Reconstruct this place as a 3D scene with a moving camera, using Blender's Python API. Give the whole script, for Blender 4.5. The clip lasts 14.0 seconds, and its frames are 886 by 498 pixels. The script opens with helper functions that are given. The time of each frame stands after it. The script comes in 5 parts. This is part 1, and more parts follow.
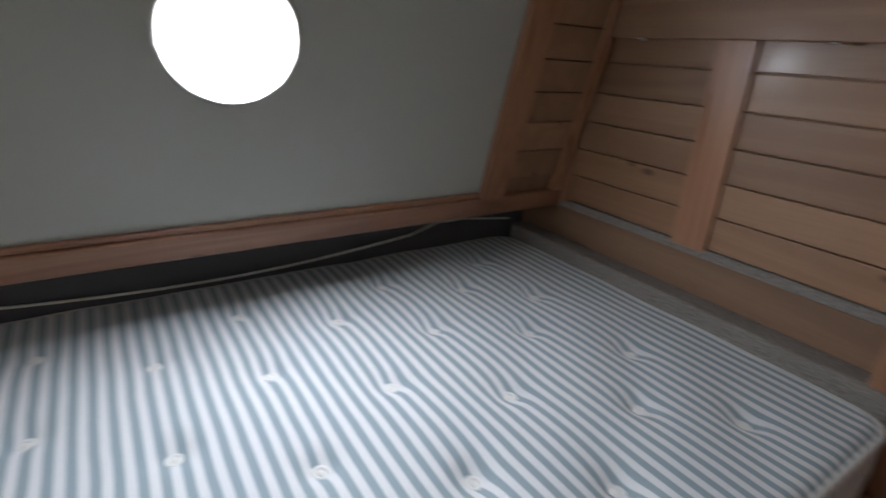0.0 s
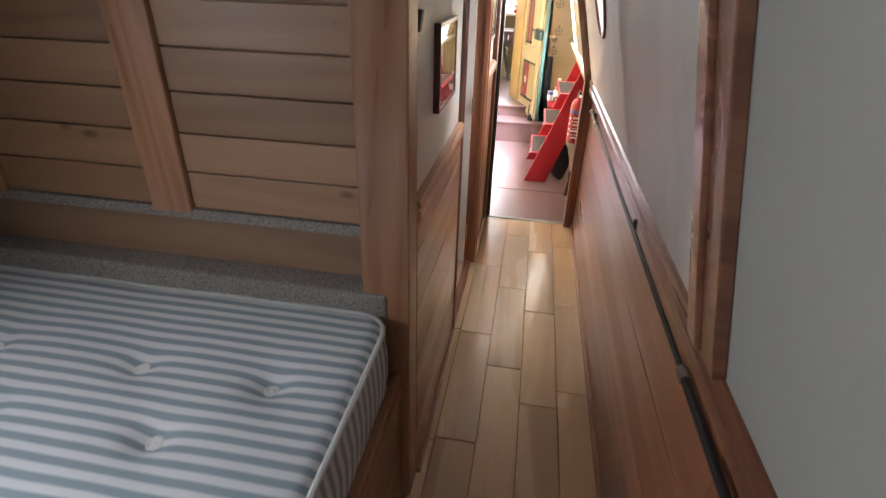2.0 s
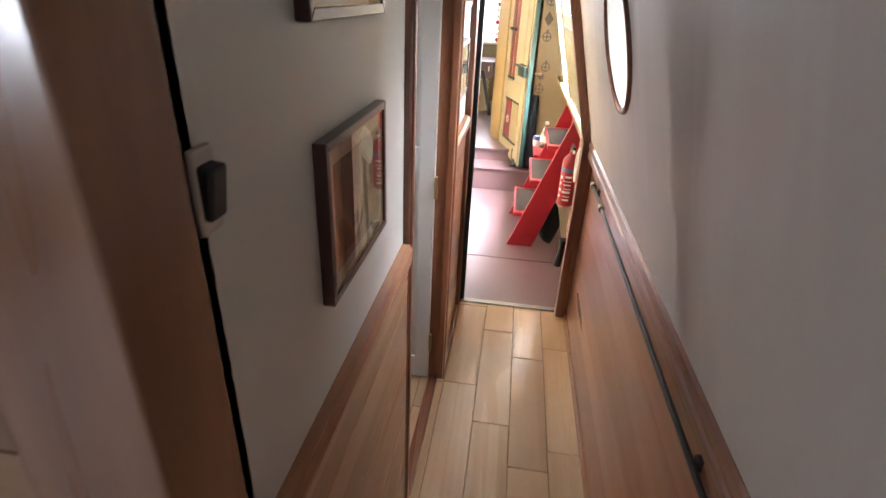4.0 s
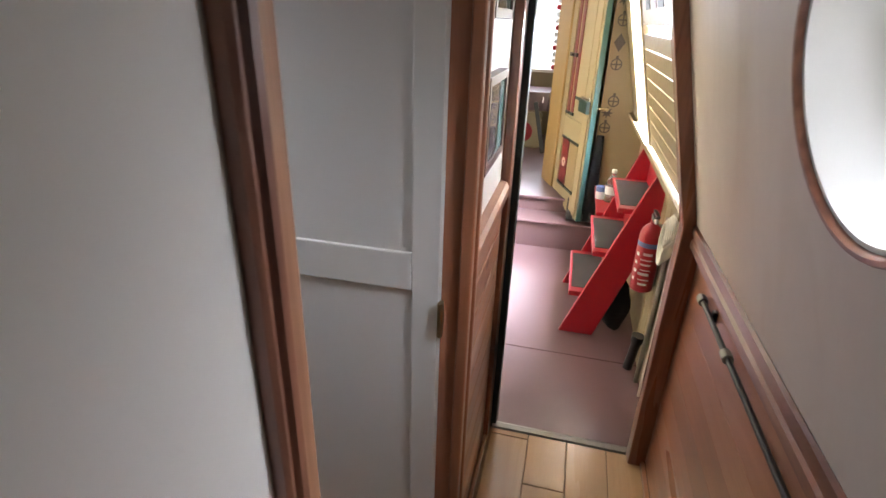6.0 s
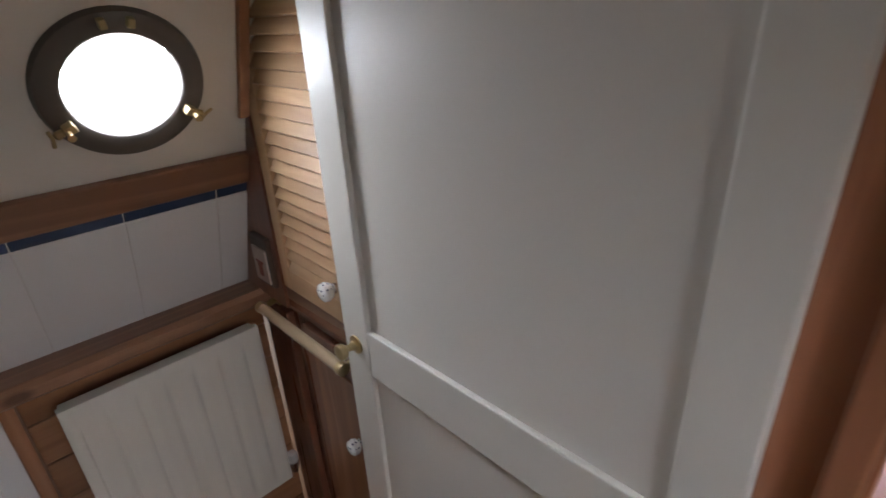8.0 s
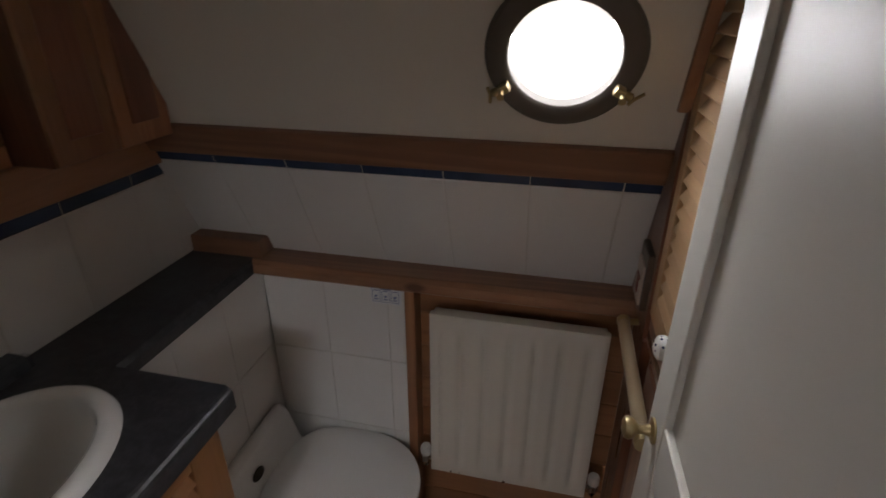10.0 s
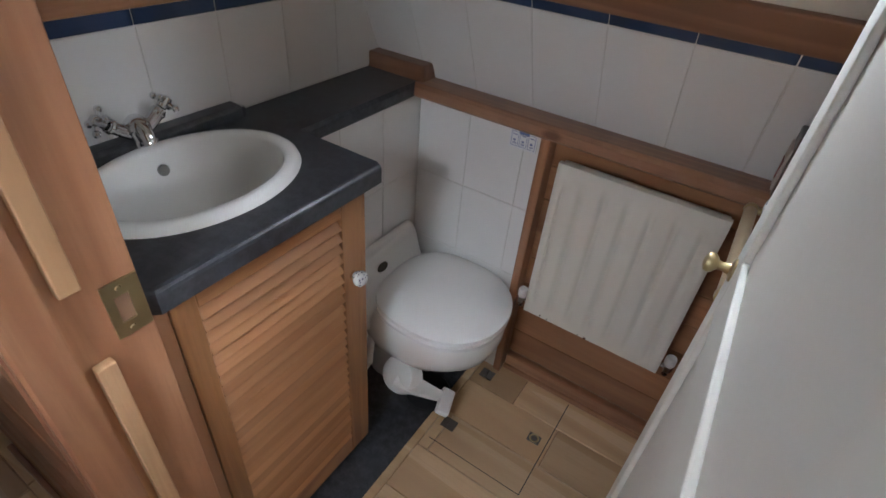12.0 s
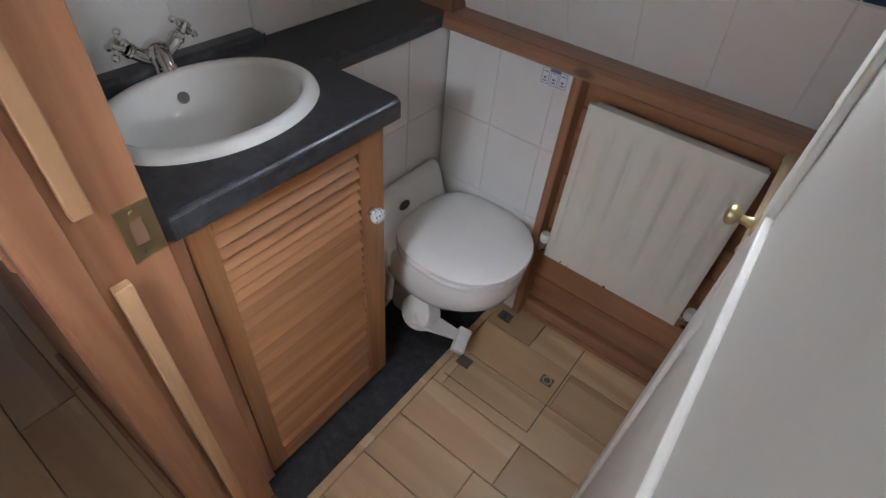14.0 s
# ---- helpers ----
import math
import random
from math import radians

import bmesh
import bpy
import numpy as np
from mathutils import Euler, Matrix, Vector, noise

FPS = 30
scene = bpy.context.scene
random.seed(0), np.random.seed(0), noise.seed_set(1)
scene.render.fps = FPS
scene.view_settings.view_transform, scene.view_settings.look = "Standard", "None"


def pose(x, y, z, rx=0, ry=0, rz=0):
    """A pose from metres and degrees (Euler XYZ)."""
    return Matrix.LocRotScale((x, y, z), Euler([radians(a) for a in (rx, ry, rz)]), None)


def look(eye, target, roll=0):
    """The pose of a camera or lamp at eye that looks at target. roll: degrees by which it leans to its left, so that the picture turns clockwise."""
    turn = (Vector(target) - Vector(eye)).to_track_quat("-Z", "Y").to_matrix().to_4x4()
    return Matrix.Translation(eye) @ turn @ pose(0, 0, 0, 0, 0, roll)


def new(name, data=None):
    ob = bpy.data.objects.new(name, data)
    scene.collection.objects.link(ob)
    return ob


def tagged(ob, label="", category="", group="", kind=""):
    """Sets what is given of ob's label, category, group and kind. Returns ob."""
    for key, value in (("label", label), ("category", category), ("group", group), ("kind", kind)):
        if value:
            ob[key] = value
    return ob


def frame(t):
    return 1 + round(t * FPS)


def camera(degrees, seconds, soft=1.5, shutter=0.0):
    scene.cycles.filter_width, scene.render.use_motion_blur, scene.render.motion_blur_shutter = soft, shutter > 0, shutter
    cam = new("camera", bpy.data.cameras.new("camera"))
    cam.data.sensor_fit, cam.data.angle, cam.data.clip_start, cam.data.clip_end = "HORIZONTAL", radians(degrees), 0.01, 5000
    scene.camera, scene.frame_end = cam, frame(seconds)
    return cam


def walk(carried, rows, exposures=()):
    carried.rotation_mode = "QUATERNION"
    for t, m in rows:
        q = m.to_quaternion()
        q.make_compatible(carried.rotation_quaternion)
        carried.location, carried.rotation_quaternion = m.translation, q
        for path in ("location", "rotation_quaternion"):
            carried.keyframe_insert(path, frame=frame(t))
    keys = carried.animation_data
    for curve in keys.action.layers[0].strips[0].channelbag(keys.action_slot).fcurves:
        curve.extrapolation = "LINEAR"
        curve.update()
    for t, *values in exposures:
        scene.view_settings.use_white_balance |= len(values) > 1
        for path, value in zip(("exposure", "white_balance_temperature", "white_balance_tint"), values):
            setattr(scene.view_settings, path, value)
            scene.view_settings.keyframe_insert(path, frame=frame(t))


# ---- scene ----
cam = camera(82.0, 14.0, shutter=0.3)
PATH = [
    (0, (0.027, 0.059, 1.436), (1.08, 1.594, 0.706), 3.8),
    (0.5, (0.038, -0.032, 1.395), (1.676, 0.832, 0.641), 4.5),
    (1, (0.066, -0.05, 1.433), (1.811, 0.421, 0.577), 2.7),
    (1.5, (0.157, -0.052, 1.467), (1.896, 0.279, 0.537), 2.3),
    (2, (0.386, -0.043, 1.494), (2.12, 0.232, 0.537), 1.9),
    (4.5, (1.429, 0.0, 1.548), (3.209, 0.208, 0.661), 3.2),
    (5, (1.675, 0.017, 1.533), (3.468, 0.269, 0.683), 3.7),
    (5.5, (1.859, 0.006, 1.523), (3.649, 0.347, 0.699), 3.0),
    (6, (2.035, 0.017, 1.498), (3.806, 0.44, 0.672), 2.0),
    (6.5, (2.238, 0.021, 1.489), (3.973, 0.555, 0.65), 0.9),
    (7, (2.364, 0.049, 1.494), (3.991, 0.868, 0.669), 0.0),
    (7.5, (2.489, 0.12, 1.506), (3.943, 1.196, 0.654), -1.2),
    (8, (2.58, 0.193, 1.499), (3.815, 1.523, 0.658), -2.9),
    (8.5, (2.619, 0.274, 1.492), (3.564, 1.828, 0.66), -3.8),
    (9, (2.718, 0.318, 1.507), (3.131, 2.102, 0.704), -3.0),
    (11.5, (2.842, 0.17, 1.428), (2.06, 1.642, 0.324), 4.2),
    (12, (2.882, 0.14, 1.415), (2.086, 1.517, 0.203), 5.7),
    (12.5, (2.892, 0.161, 1.406), (2.08, 1.449, 0.109), 5.8),
    (13, (2.897, 0.159, 1.407), (2.087, 1.393, 0.058), 5.6),
    (13.5, (2.893, 0.161, 1.402), (2.095, 1.365, 0.019), 6.0),
    (14, (2.906, 0.166, 1.411), (2.105, 1.352, 0.014), 5.8),
]
walk(cam, [(t, look(eye, target, roll)) for t, eye, target, roll in PATH],
     exposures=[(0, 0.05, 6500, 11), (1.5, 0.05, 6600, 11), (2.2, 0.1, 6600, 12), (4.5, 0.0, 6350, 12), (5.5, -0.4, 6300, 12), (6.0, -0.75, 6350, 12), (6.5, -1.0, 6400, 12),
                (7.5, -0.9, 6550, 11), (8.5, -1.25, 7000, 11), (9.0, -2.0, 7500, 14), (9.4, -2.05, 7500, 14), (11.3, -0.5, 6400, 8), (12, -0.4, 6300, 7), (14, -0.35, 6350, 8)])

# ---- world and light ----
world = bpy.data.worlds.new("overcast_sky")
scene.world = world
world.use_nodes = True
wn, wl = world.node_tree.nodes, world.node_tree.links
sky = wn.new("ShaderNodeTexSky")
sky.sky_type, sky.sun_disc = "NISHITA", False
sky.sun_elevation, sky.sun_rotation, sky.dust_density = radians(40), radians(200), 5.0
wl.new(sky.outputs[0], wn["Background"].inputs[0])
wn["Background"].inputs[1].default_value = 0.15


def lamp(name, kind, energy, m, colour=(1, 1, 1), size=None, size_y=None, angle=None):
    data = bpy.data.lights.new(name, kind)
    data.energy, data.color = energy, colour
    if size is not None:
        data.shape, data.size = ("RECTANGLE", size) if size_y else ("DISK", size)
        if size_y:
            data.size_y = size_y
    if angle is not None:
        data.angle = angle
    ob = new(name, data)
    ob.matrix_world = m
    return ob


lamp("sun", "SUN", 1.0, look((0, -6, 6), (0, 0, 0)), (1, 0.96, 0.9), angle=radians(20))
DAY = (0.90, 0.97, 1.10)
# daylight through the real openings, plus an added fill from the bow end
lamp("porthole_light_bed", "AREA", 12.5, look((0.288, 1.335, 1.45), (0.35, 0.72, 0.72)), DAY, 0.24)
lamp("porthole_light_corridor", "AREA", 56, look((2.69, -0.54, 1.765), (2.46, 0.95, 0.15)), DAY, 0.5)
lamp("porthole_light_bath", "AREA", 6.0, look((2.79, 1.161, 1.444), (2.82, 0.78, 1.05)), DAY, 0.17)
lamp("side_hatch_light", "AREA", 1850, look((4.98, -1.0, 1.65), (4.72, 0.2, 0.1)), DAY, 0.8, 1.0)
lamp("far_window_light", "AREA", 55, look((8.2, 0.6, 1.5), (5, 0.1, 0.3)), DAY, 1.0, 0.9)
# added fill from the unseen bow end; brightens bedroom and bulkhead
lamp("bow_fill_light", "AREA", 1.9, look((-1.52, 0.1, 1.25), (1.5, 0.25, 0.6)), DAY, 0.6, 1.2)


# ---- materials ----
def material(name, colour, rough=0.5, metal=0.0, spec=0.5, coat=0.0):
    m = bpy.data.materials.new(name)
    m.use_nodes = True
    b = m.node_tree.nodes["Principled BSDF"]
    b.inputs["Base Color"].default_value = (*colour, 1)
    b.inputs["Roughness"].default_value, b.inputs["Metallic"].default_value = rough, metal
    b.inputs["Specular IOR Level"].default_value, b.inputs["Coat Weight"].default_value = spec, coat
    b.inputs["Coat Roughness"].default_value = 0.15
    return m, m.node_tree.nodes, m.node_tree.links, b


def node(nodes, kind, **values):
    n = nodes.new(kind)
    for k, v in values.items():
        n.inputs[k].default_value = v
    return n


def mixed(nodes, links, fac, a, b, blend="MIX"):
    n = nodes.new("ShaderNodeMix")
    n.data_type, n.blend_type = "RGBA", blend
    for socket, v in ((n.inputs[0], fac), (n.inputs[6], a), (n.inputs[7], b)):
        if isinstance(v, bpy.types.NodeSocket):
            links.new(v, socket)
        elif isinstance(v, tuple):
            socket.default_value = (*v, 1)
        else:
            socket.default_value = v
    return n.outputs[2]


def ramp(nodes, links, src, lo, hi, a=0.0, b=1.0):
    n = node(nodes, "ShaderNodeMapRange", **{"From Min": lo, "From Max": hi, "To Min": a, "To Max": b})
    links.new(src, n.inputs["Value"])
    return n.outputs[0]


def relief(nodes, links, b, src, strength, distance):
    n = node(nodes, "ShaderNodeBump", Strength=strength, Distance=distance)
    links.new(src, n.inputs["Height"])
    links.new(n.outputs[0], b.inputs["Normal"])


def coords(nodes, links, scale, per_object=True, kind="Object"):
    tc = nodes.new("ShaderNodeTexCoord")
    out = tc.outputs[kind]
    if per_object:
        info = nodes.new("ShaderNodeObjectInfo")
        mul = nodes.new("ShaderNodeMath")
        mul.operation = "MULTIPLY"
        mul.inputs[1].default_value = 37.0
        links.new(info.outputs["Random"], mul.inputs[0])
        add = nodes.new("ShaderNodeVectorMath")
        add.operation = "ADD"
        links.new(out, add.inputs[0])
        links.new(mul.outputs[0], add.inputs[1])
        out = add.outputs[0]
    mp = nodes.new("ShaderNodeMapping")
    mp.inputs["Scale"].default_value = scale
    links.new(out, mp.inputs[0])
    return mp.outputs[0]


def noise_tex(nodes, links, vec, scale, detail=4.0, rough=0.55, distortion=0.0):
    n = node(nodes, "ShaderNodeTexNoise", Scale=scale, Detail=detail, Roughness=rough, Distortion=distortion)
    links.new(vec, n.inputs["Vector"])
    return n.outputs[0]


def wood(name, light, dark, axis, rough=0.35, coat=0.3, knots=True, ring=9.0):
    """Varnished softwood or hardwood with the grain along axis (0 x, 1 y, 2 z)."""
    m, n, l, b = material(name, light, rough, coat=coat)
    stretch = [1.0, 1.0, 1.0]
    stretch[axis] = 0.07
    vec = coords(n, l, stretch)
    big = noise_tex(n, l, vec, ring, 3.0, 0.5, 0.6)
    wv = nodes_wave(n, l, vec, big, ring)
    fine = noise_tex(n, l, vec, 140, 5.0, 0.65)
    c = mixed(n, l, ramp(n, l, wv, 0.25, 0.85, 0.0, 0.75), light, dark)
    c = mixed(n, l, ramp(n, l, fine, 0.45, 0.75, 0.0, 0.5), c, dark)
    info = n.new("ShaderNodeObjectInfo")
    hue = node(n, "ShaderNodeHueSaturation", Saturation=1.0)
    l.new(ramp(n, l, info.outputs["Random"], 0, 1, 0.82, 1.14), hue.inputs["Value"])
    l.new(c, hue.inputs["Color"])
    c = hue.outputs[0]
    if knots:
        kv = coords(n, l, [2.2 if k != axis else 1.0 for k in range(3)])
        vo = node(n, "ShaderNodeTexVoronoi", Scale=3.2, Randomness=1.0)
        l.new(kv, vo.inputs["Vector"])
        c = mixed(n, l, ramp(n, l, vo.outputs["Distance"], 0.05, 0.10, 0.75, 0.0), c, (dark[0] * 0.35, dark[1] * 0.3, dark[2] * 0.3))
    l.new(c, b.inputs["Base Color"])
    l.new(ramp(n, l, big, 0.3, 0.7, rough - 0.08, rough + 0.12), b.inputs["Roughness"])
    relief(n, l, b, fine, 0.15, 0.0015)
    return m


def nodes_wave(n, l, vec, big, ring):
    mul = n.new("ShaderNodeMath")
    mul.operation = "MULTIPLY"
    mul.inputs[1].default_value = 5.0
    l.new(big, mul.inputs[0])
    pp = n.new("ShaderNodeMath")
    pp.operation = "PINGPONG"
    pp.inputs[1].default_value = 0.5
    l.new(mul.outputs[0], pp.inputs[0])
    return ramp(n, l, pp.outputs[0], 0, 0.5)


def painted(name, colour, rough=0.5, vary=0.10, bump=0.25, scale=60, dirt=None, coat=0.0):
    """Brushed paint or plain lining with faint mottling and a little dirt."""
    m, n, l, b = material(name, colour, rough, coat=coat)
    vec = coords(n, l, (1, 1, 1), per_object=False)
    big = noise_tex(n, l, vec, 2.3, 4.0)
    fine = noise_tex(n, l, vec, scale, 3.0)
    low = tuple(v * (1 - vary) for v in colour)
    c = mixed(n, l, ramp(n, l, big, 0.1, 0.9), colour, low)
    b.inputs["Coat Weight"].default_value = 0.0
    if dirt:
        spots = noise_tex(n, l, vec, 9.0, 6.0, 0.7)
        c = mixed(n, l, ramp(n, l, spots, 0.58, 0.75, 0.0, 0.7), c, dirt)
    l.new(c, b.inputs["Base Color"])
    l.new(ramp(n, l, fine, 0.2, 0.8, rough - 0.04, rough + 0.06), b.inputs["Roughness"])
    relief(n, l, b, fine, bump * 0.5, 0.0006)
    return m


def plain(name, colour, rough=0.4, metal=0.0, coat=0.0, vary=0.08):
    m, n, l, b = material(name, colour, rough, metal)
    vec = coords(n, l, (1, 1, 1), per_object=False)
    soft = noise_tex(n, l, vec, 7, 3.0)
    l.new(mixed(n, l, ramp(n, l, soft, 0.2, 0.8), colour, tuple(v * (1 - vary) for v in colour)), b.inputs["Base Color"])
    return m


PINE_L, PINE_D = (0.37, 0.180, 0.094), (0.26, 0.112, 0.055)
MAHO_L, MAHO_D = (0.24, 0.10, 0.056), (0.14, 0.052, 0.03)
pine = [wood("varnished_pine_%s" % a, PINE_L, PINE_D, i) for i, a in enumerate("xyz")]
plank_pine = wood("pine_planking", (0.31, 0.172, 0.092), (0.245, 0.127, 0.065), 1, 0.45, 0.1, True, 5.0)
cherry = [wood("reddish_varnished_ply_%s" % a, (0.34, 0.138, 0.070), (0.26, 0.098, 0.048), i, 0.32, 0.35, False, 5.0) for i, a in enumerate("xyz")]
mahogany = [wood("dark_stained_trim_%s" % a, MAHO_L, MAHO_D, i, 0.3, 0.4, False) for i, a in enumerate("xyz")]
brownply = wood("plain_brown_ply", (0.26, 0.15, 0.085), (0.19, 0.105, 0.06), 1, 0.5, 0.0, False, 4.0)
oak = wood("oak_laminate", (0.56, 0.385, 0.225), (0.45, 0.293, 0.165), 0, 0.22, 0.5, False, 3.5)
louvre_pine = wood("louvre_pine", (0.36, 0.165, 0.068), (0.27, 0.115, 0.042), 1, 0.5, 0.1, False, 8.0)
amber = (louvre_pine,) + tuple(wood("amber_pine_%s" % a, (0.36, 0.165, 0.068), (0.24, 0.10, 0.038), i, 0.4, 0.2, True, 12.0) for i, a in ((1, "y"), (2, "z")))
amber_x = wood("amber_pine_x", (0.33, 0.155, 0.072), (0.23, 0.10, 0.045), 0, 0.4, 0.2, True, 8.0)
pale = tuple(wood("honey_pine_%s" % a, (0.52, 0.33, 0.18), (0.38, 0.22, 0.11), i, 0.45, 0.1, False, 10.0) for i, a in ((1, "slat"), (1, "y"), (2, "z")))
brown_pine = wood("brown_varnished_pine", (0.27, 0.135, 0.075), (0.18, 0.085, 0.045), 0, 0.4, 0.2)
white_pine = wood("bare_pine_strip", (0.50, 0.31, 0.17), (0.38, 0.21, 0.10), 2, 0.6, 0.0, False)
cream = painted("cream_lining", (0.68, 0.64, 0.57), 0.45, 0.05, 0.1, 30)
greenish = painted("pale_panel", (0.40, 0.395, 0.345), 0.5, 0.04, 0.08, 30)
pinkish = wood("whitewashed_boarding", (0.58, 0.52, 0.455), (0.55, 0.485, 0.42), 2, 0.5, 0.0, False, 4.0)
ceiling_paint = painted("ceiling_white", (0.75, 0.73, 0.68), 0.6)
white_gloss = painted("white_gloss_paint", (0.72, 0.695, 0.635), 0.42, 0.04, 0.18, 90, coat=0.2)
tile_white = plain("white_glazed_tile", (0.76, 0.75, 0.73), 0.12, coat=0.5, vary=0.04)
tile_blue = plain("blue_border_tile", (0.045, 0.075, 0.15), 0.12, coat=0.5, vary=0.5)
grout = painted("tile_grout", (0.70, 0.68, 0.64), 0.8)
ceramic = plain("white_ceramic", (0.82, 0.81, 0.78), 0.07, coat=0.6, vary=0.02)
seat_plastic = plain("white_seat_plastic", (0.82, 0.81, 0.79), 0.15, coat=0.3, vary=0.02)
rad_paint = painted("radiator_enamel", (0.72, 0.68, 0.60), 0.35, 0.06, 0.1, 60)
chrome = plain("chrome", (0.75, 0.75, 0.76), 0.08, 1.0, vary=0.02)
brass = plain("polished_brass", (0.60, 0.48, 0.27), 0.28, 1.0, vary=0.2)
dull_brass = plain("dull_brass", (0.45, 0.36, 0.20), 0.4, 1.0, vary=0.25)
bronze = painted("dark_bronze", (0.10, 0.085, 0.07), 0.45, 0.3, 0.3, 80)
black = plain("black_rubber", (0.02, 0.02, 0.021), 0.45)
dark_frame = plain("dark_picture_frame", (0.070, 0.030, 0.024), 0.28, coat=0.4)
gilt = plain("gilt_edge", (0.55, 0.38, 0.16), 0.35, 0.8)
mount = painted("cream_mount", (0.62, 0.52, 0.45), 0.8)
# print tones raised: the haze of reflections on the glass is in the colour
photo_brown = painted("faded_hazy_print", (0.44, 0.32, 0.27), 0.6, 0.5, 0.0, 12)
photo_dark = painted("faded_hazy_print_dark", (0.27, 0.175, 0.145), 0.6, 0.4, 0.0, 12)
photo_deep = painted("faded_hazy_print_deep", (0.20, 0.125, 0.105), 0.6, 0.4, 0.0, 20)
red_gloss = painted("red_gloss_paint", (0.36, 0.012, 0.024), 0.33, 0.15, 0.2, 50, coat=0.3)
maroon = painted("maroon_deck_paint", (0.165, 0.100, 0.107), 0.30, 0.2, 0.0, 25)
for link in list(maroon.node_tree.links):
    if link.to_socket.name in ("Roughness", "Normal"):
        maroon.node_tree.links.remove(link)
yellow_paint = painted("buff_yellow_paint", (0.31, 0.25, 0.145), 0.38, 0.12, 0.2, 40)
oxblood = painted("oxblood_paint", (0.17, 0.022, 0.025), 0.3, 0.15, 0.2, 40)
ochre = painted("ochre_paint", (0.36, 0.24, 0.10), 0.35, 0.15, 0.2, 30)
tan_paint = painted("tan_shutter_paint", (0.28, 0.215, 0.105), 0.3, 0.12, 0.2, 40)
teal = painted("teal_paint", (0.035, 0.085, 0.075), 0.35, 0.2, 0.2, 40)
dark_green = painted("dark_green_edge", (0.012, 0.03, 0.025), 0.4, 0.2)
grip = painted("grey_grip_pad", (0.07, 0.07, 0.072), 0.95, 0.3, 0.6, 220)
cable_white = plain("white_cable", (0.72, 0.70, 0.63), 0.45)
grey_steel = plain("grey_steel", (0.25, 0.24, 0.22), 0.4, 0.7)
navy = painted("navy_cloth", (0.010, 0.013, 0.018), 0.85, 0.3, 0.5, 200)
white_plastic = plain("white_plastic", (0.75, 0.74, 0.71), 0.35)
label_blue = plain("blue_print", (0.10, 0.14, 0.32), 0.5)
paper = plain("white_paper", (0.72, 0.73, 0.75), 0.5)
clear_plastic = plain("clear_plastic", (0.75, 0.79, 0.80), 0.12)
clear_plastic.node_tree.nodes["Principled BSDF"].inputs["Transmission Weight"].default_value = 0.8


def worktop_laminate():
    m, n, l, b = material("blue_black_laminate", (0.03, 0.033, 0.042), 0.3)
    vec = coords(n, l, (1, 1, 1), per_object=False)
    f = noise_tex(n, l, vec, 38, 8.0, 0.7)
    g = noise_tex(n, l, vec, 6, 5.0, 0.6)
    c = mixed(n, l, ramp(n, l, f, 0.42, 0.72), (0.024, 0.024, 0.027), (0.070, 0.072, 0.080))
    c = mixed(n, l, ramp(n, l, g, 0.5, 0.75, 0, 0.5), c, (0.048, 0.054, 0.066))
    l.new(c, b.inputs["Base Color"])
    l.new(ramp(n, l, f, 0.3, 0.7, 0.28, 0.42), b.inputs["Roughness"])
    return m


def ticking():
    """Mattress ticking: grey-blue stripes on white, across the bed."""
    m, n, l, b = material("striped_ticking", (0.7, 0.7, 0.7), 0.85, spec=0.2)
    tc = n.new("ShaderNodeTexCoord")
    sep = n.new("ShaderNodeSeparateXYZ")
    vec = tc.outputs["Object"]
    wob = noise_tex(n, l, vec, 6.0, 2.0)
    l.new(vec, sep.inputs[0])
    add = n.new("ShaderNodeMath")
    add.operation = "MULTIPLY_ADD"
    l.new(wob, add.inputs[0])
    add.inputs[1].default_value = 0.006
    l.new(sep.outputs[0], add.inputs[2])
    pp = n.new("ShaderNodeMath")
    pp.operation = "PINGPONG"
    pp.inputs[1].default_value = STRIPE / 2
    l.new(add.outputs[0], pp.inputs[0])
    band = ramp(n, l, pp.outputs[0], STRIPE * 0.20, STRIPE * 0.30)
    weave = noise_tex(n, l, vec, 900, 2.0)
    c = mixed(n, l, band, (0.27, 0.335, 0.365), (0.68, 0.68, 0.67))
    c = mixed(n, l, ramp(n, l, weave, 0.4, 0.7, 0, 0.12), c, (0.3, 0.3, 0.3))
    l.new(c, b.inputs["Base Color"])
    b.inputs["Sheen Weight"].default_value = 0.15
    relief(n, l, b, weave, 0.3, 0.001)
    return m


def carpet_mat():
    m, n, l, b = material("beige_carpet", (0.3, 0.27, 0.24), 0.95, spec=0.1)
    vec = coords(n, l, (1, 1, 1), per_object=False)
    f = noise_tex(n, l, vec, 170, 4.0, 0.7)
    l.new(mixed(n, l, ramp(n, l, f, 0.35, 0.7), (0.17, 0.15, 0.13), (0.42, 0.38, 0.34)), b.inputs["Base Color"])
    relief(n, l, b, f, 1.0, 0.006)
    return m


def speckled_porcelain():
    m, n, l, b = material("white_porcelain_blue_dots", (0.8, 0.8, 0.8), 0.1, coat=0.5)
    vec = coords(n, l, (1, 1, 1), per_object=False)
    v = node(n, "ShaderNodeTexVoronoi", Scale=130.0, Randomness=0.35)
    l.new(vec, v.inputs["Vector"])
    l.new(mixed(n, l, ramp(n, l, v.outputs["Distance"], 0.24, 0.3), (0.03, 0.04, 0.12), (0.8, 0.8, 0.78)), b.inputs["Base Color"])
    return m


def glass_mat(name="clear_glass", rough=0.0, ior=1.1):
    m, n, l, b = material(name, (1, 1, 1), rough)
    b.inputs["Transmission Weight"].default_value = 1.0
    b.inputs["IOR"].default_value = ior
    return m


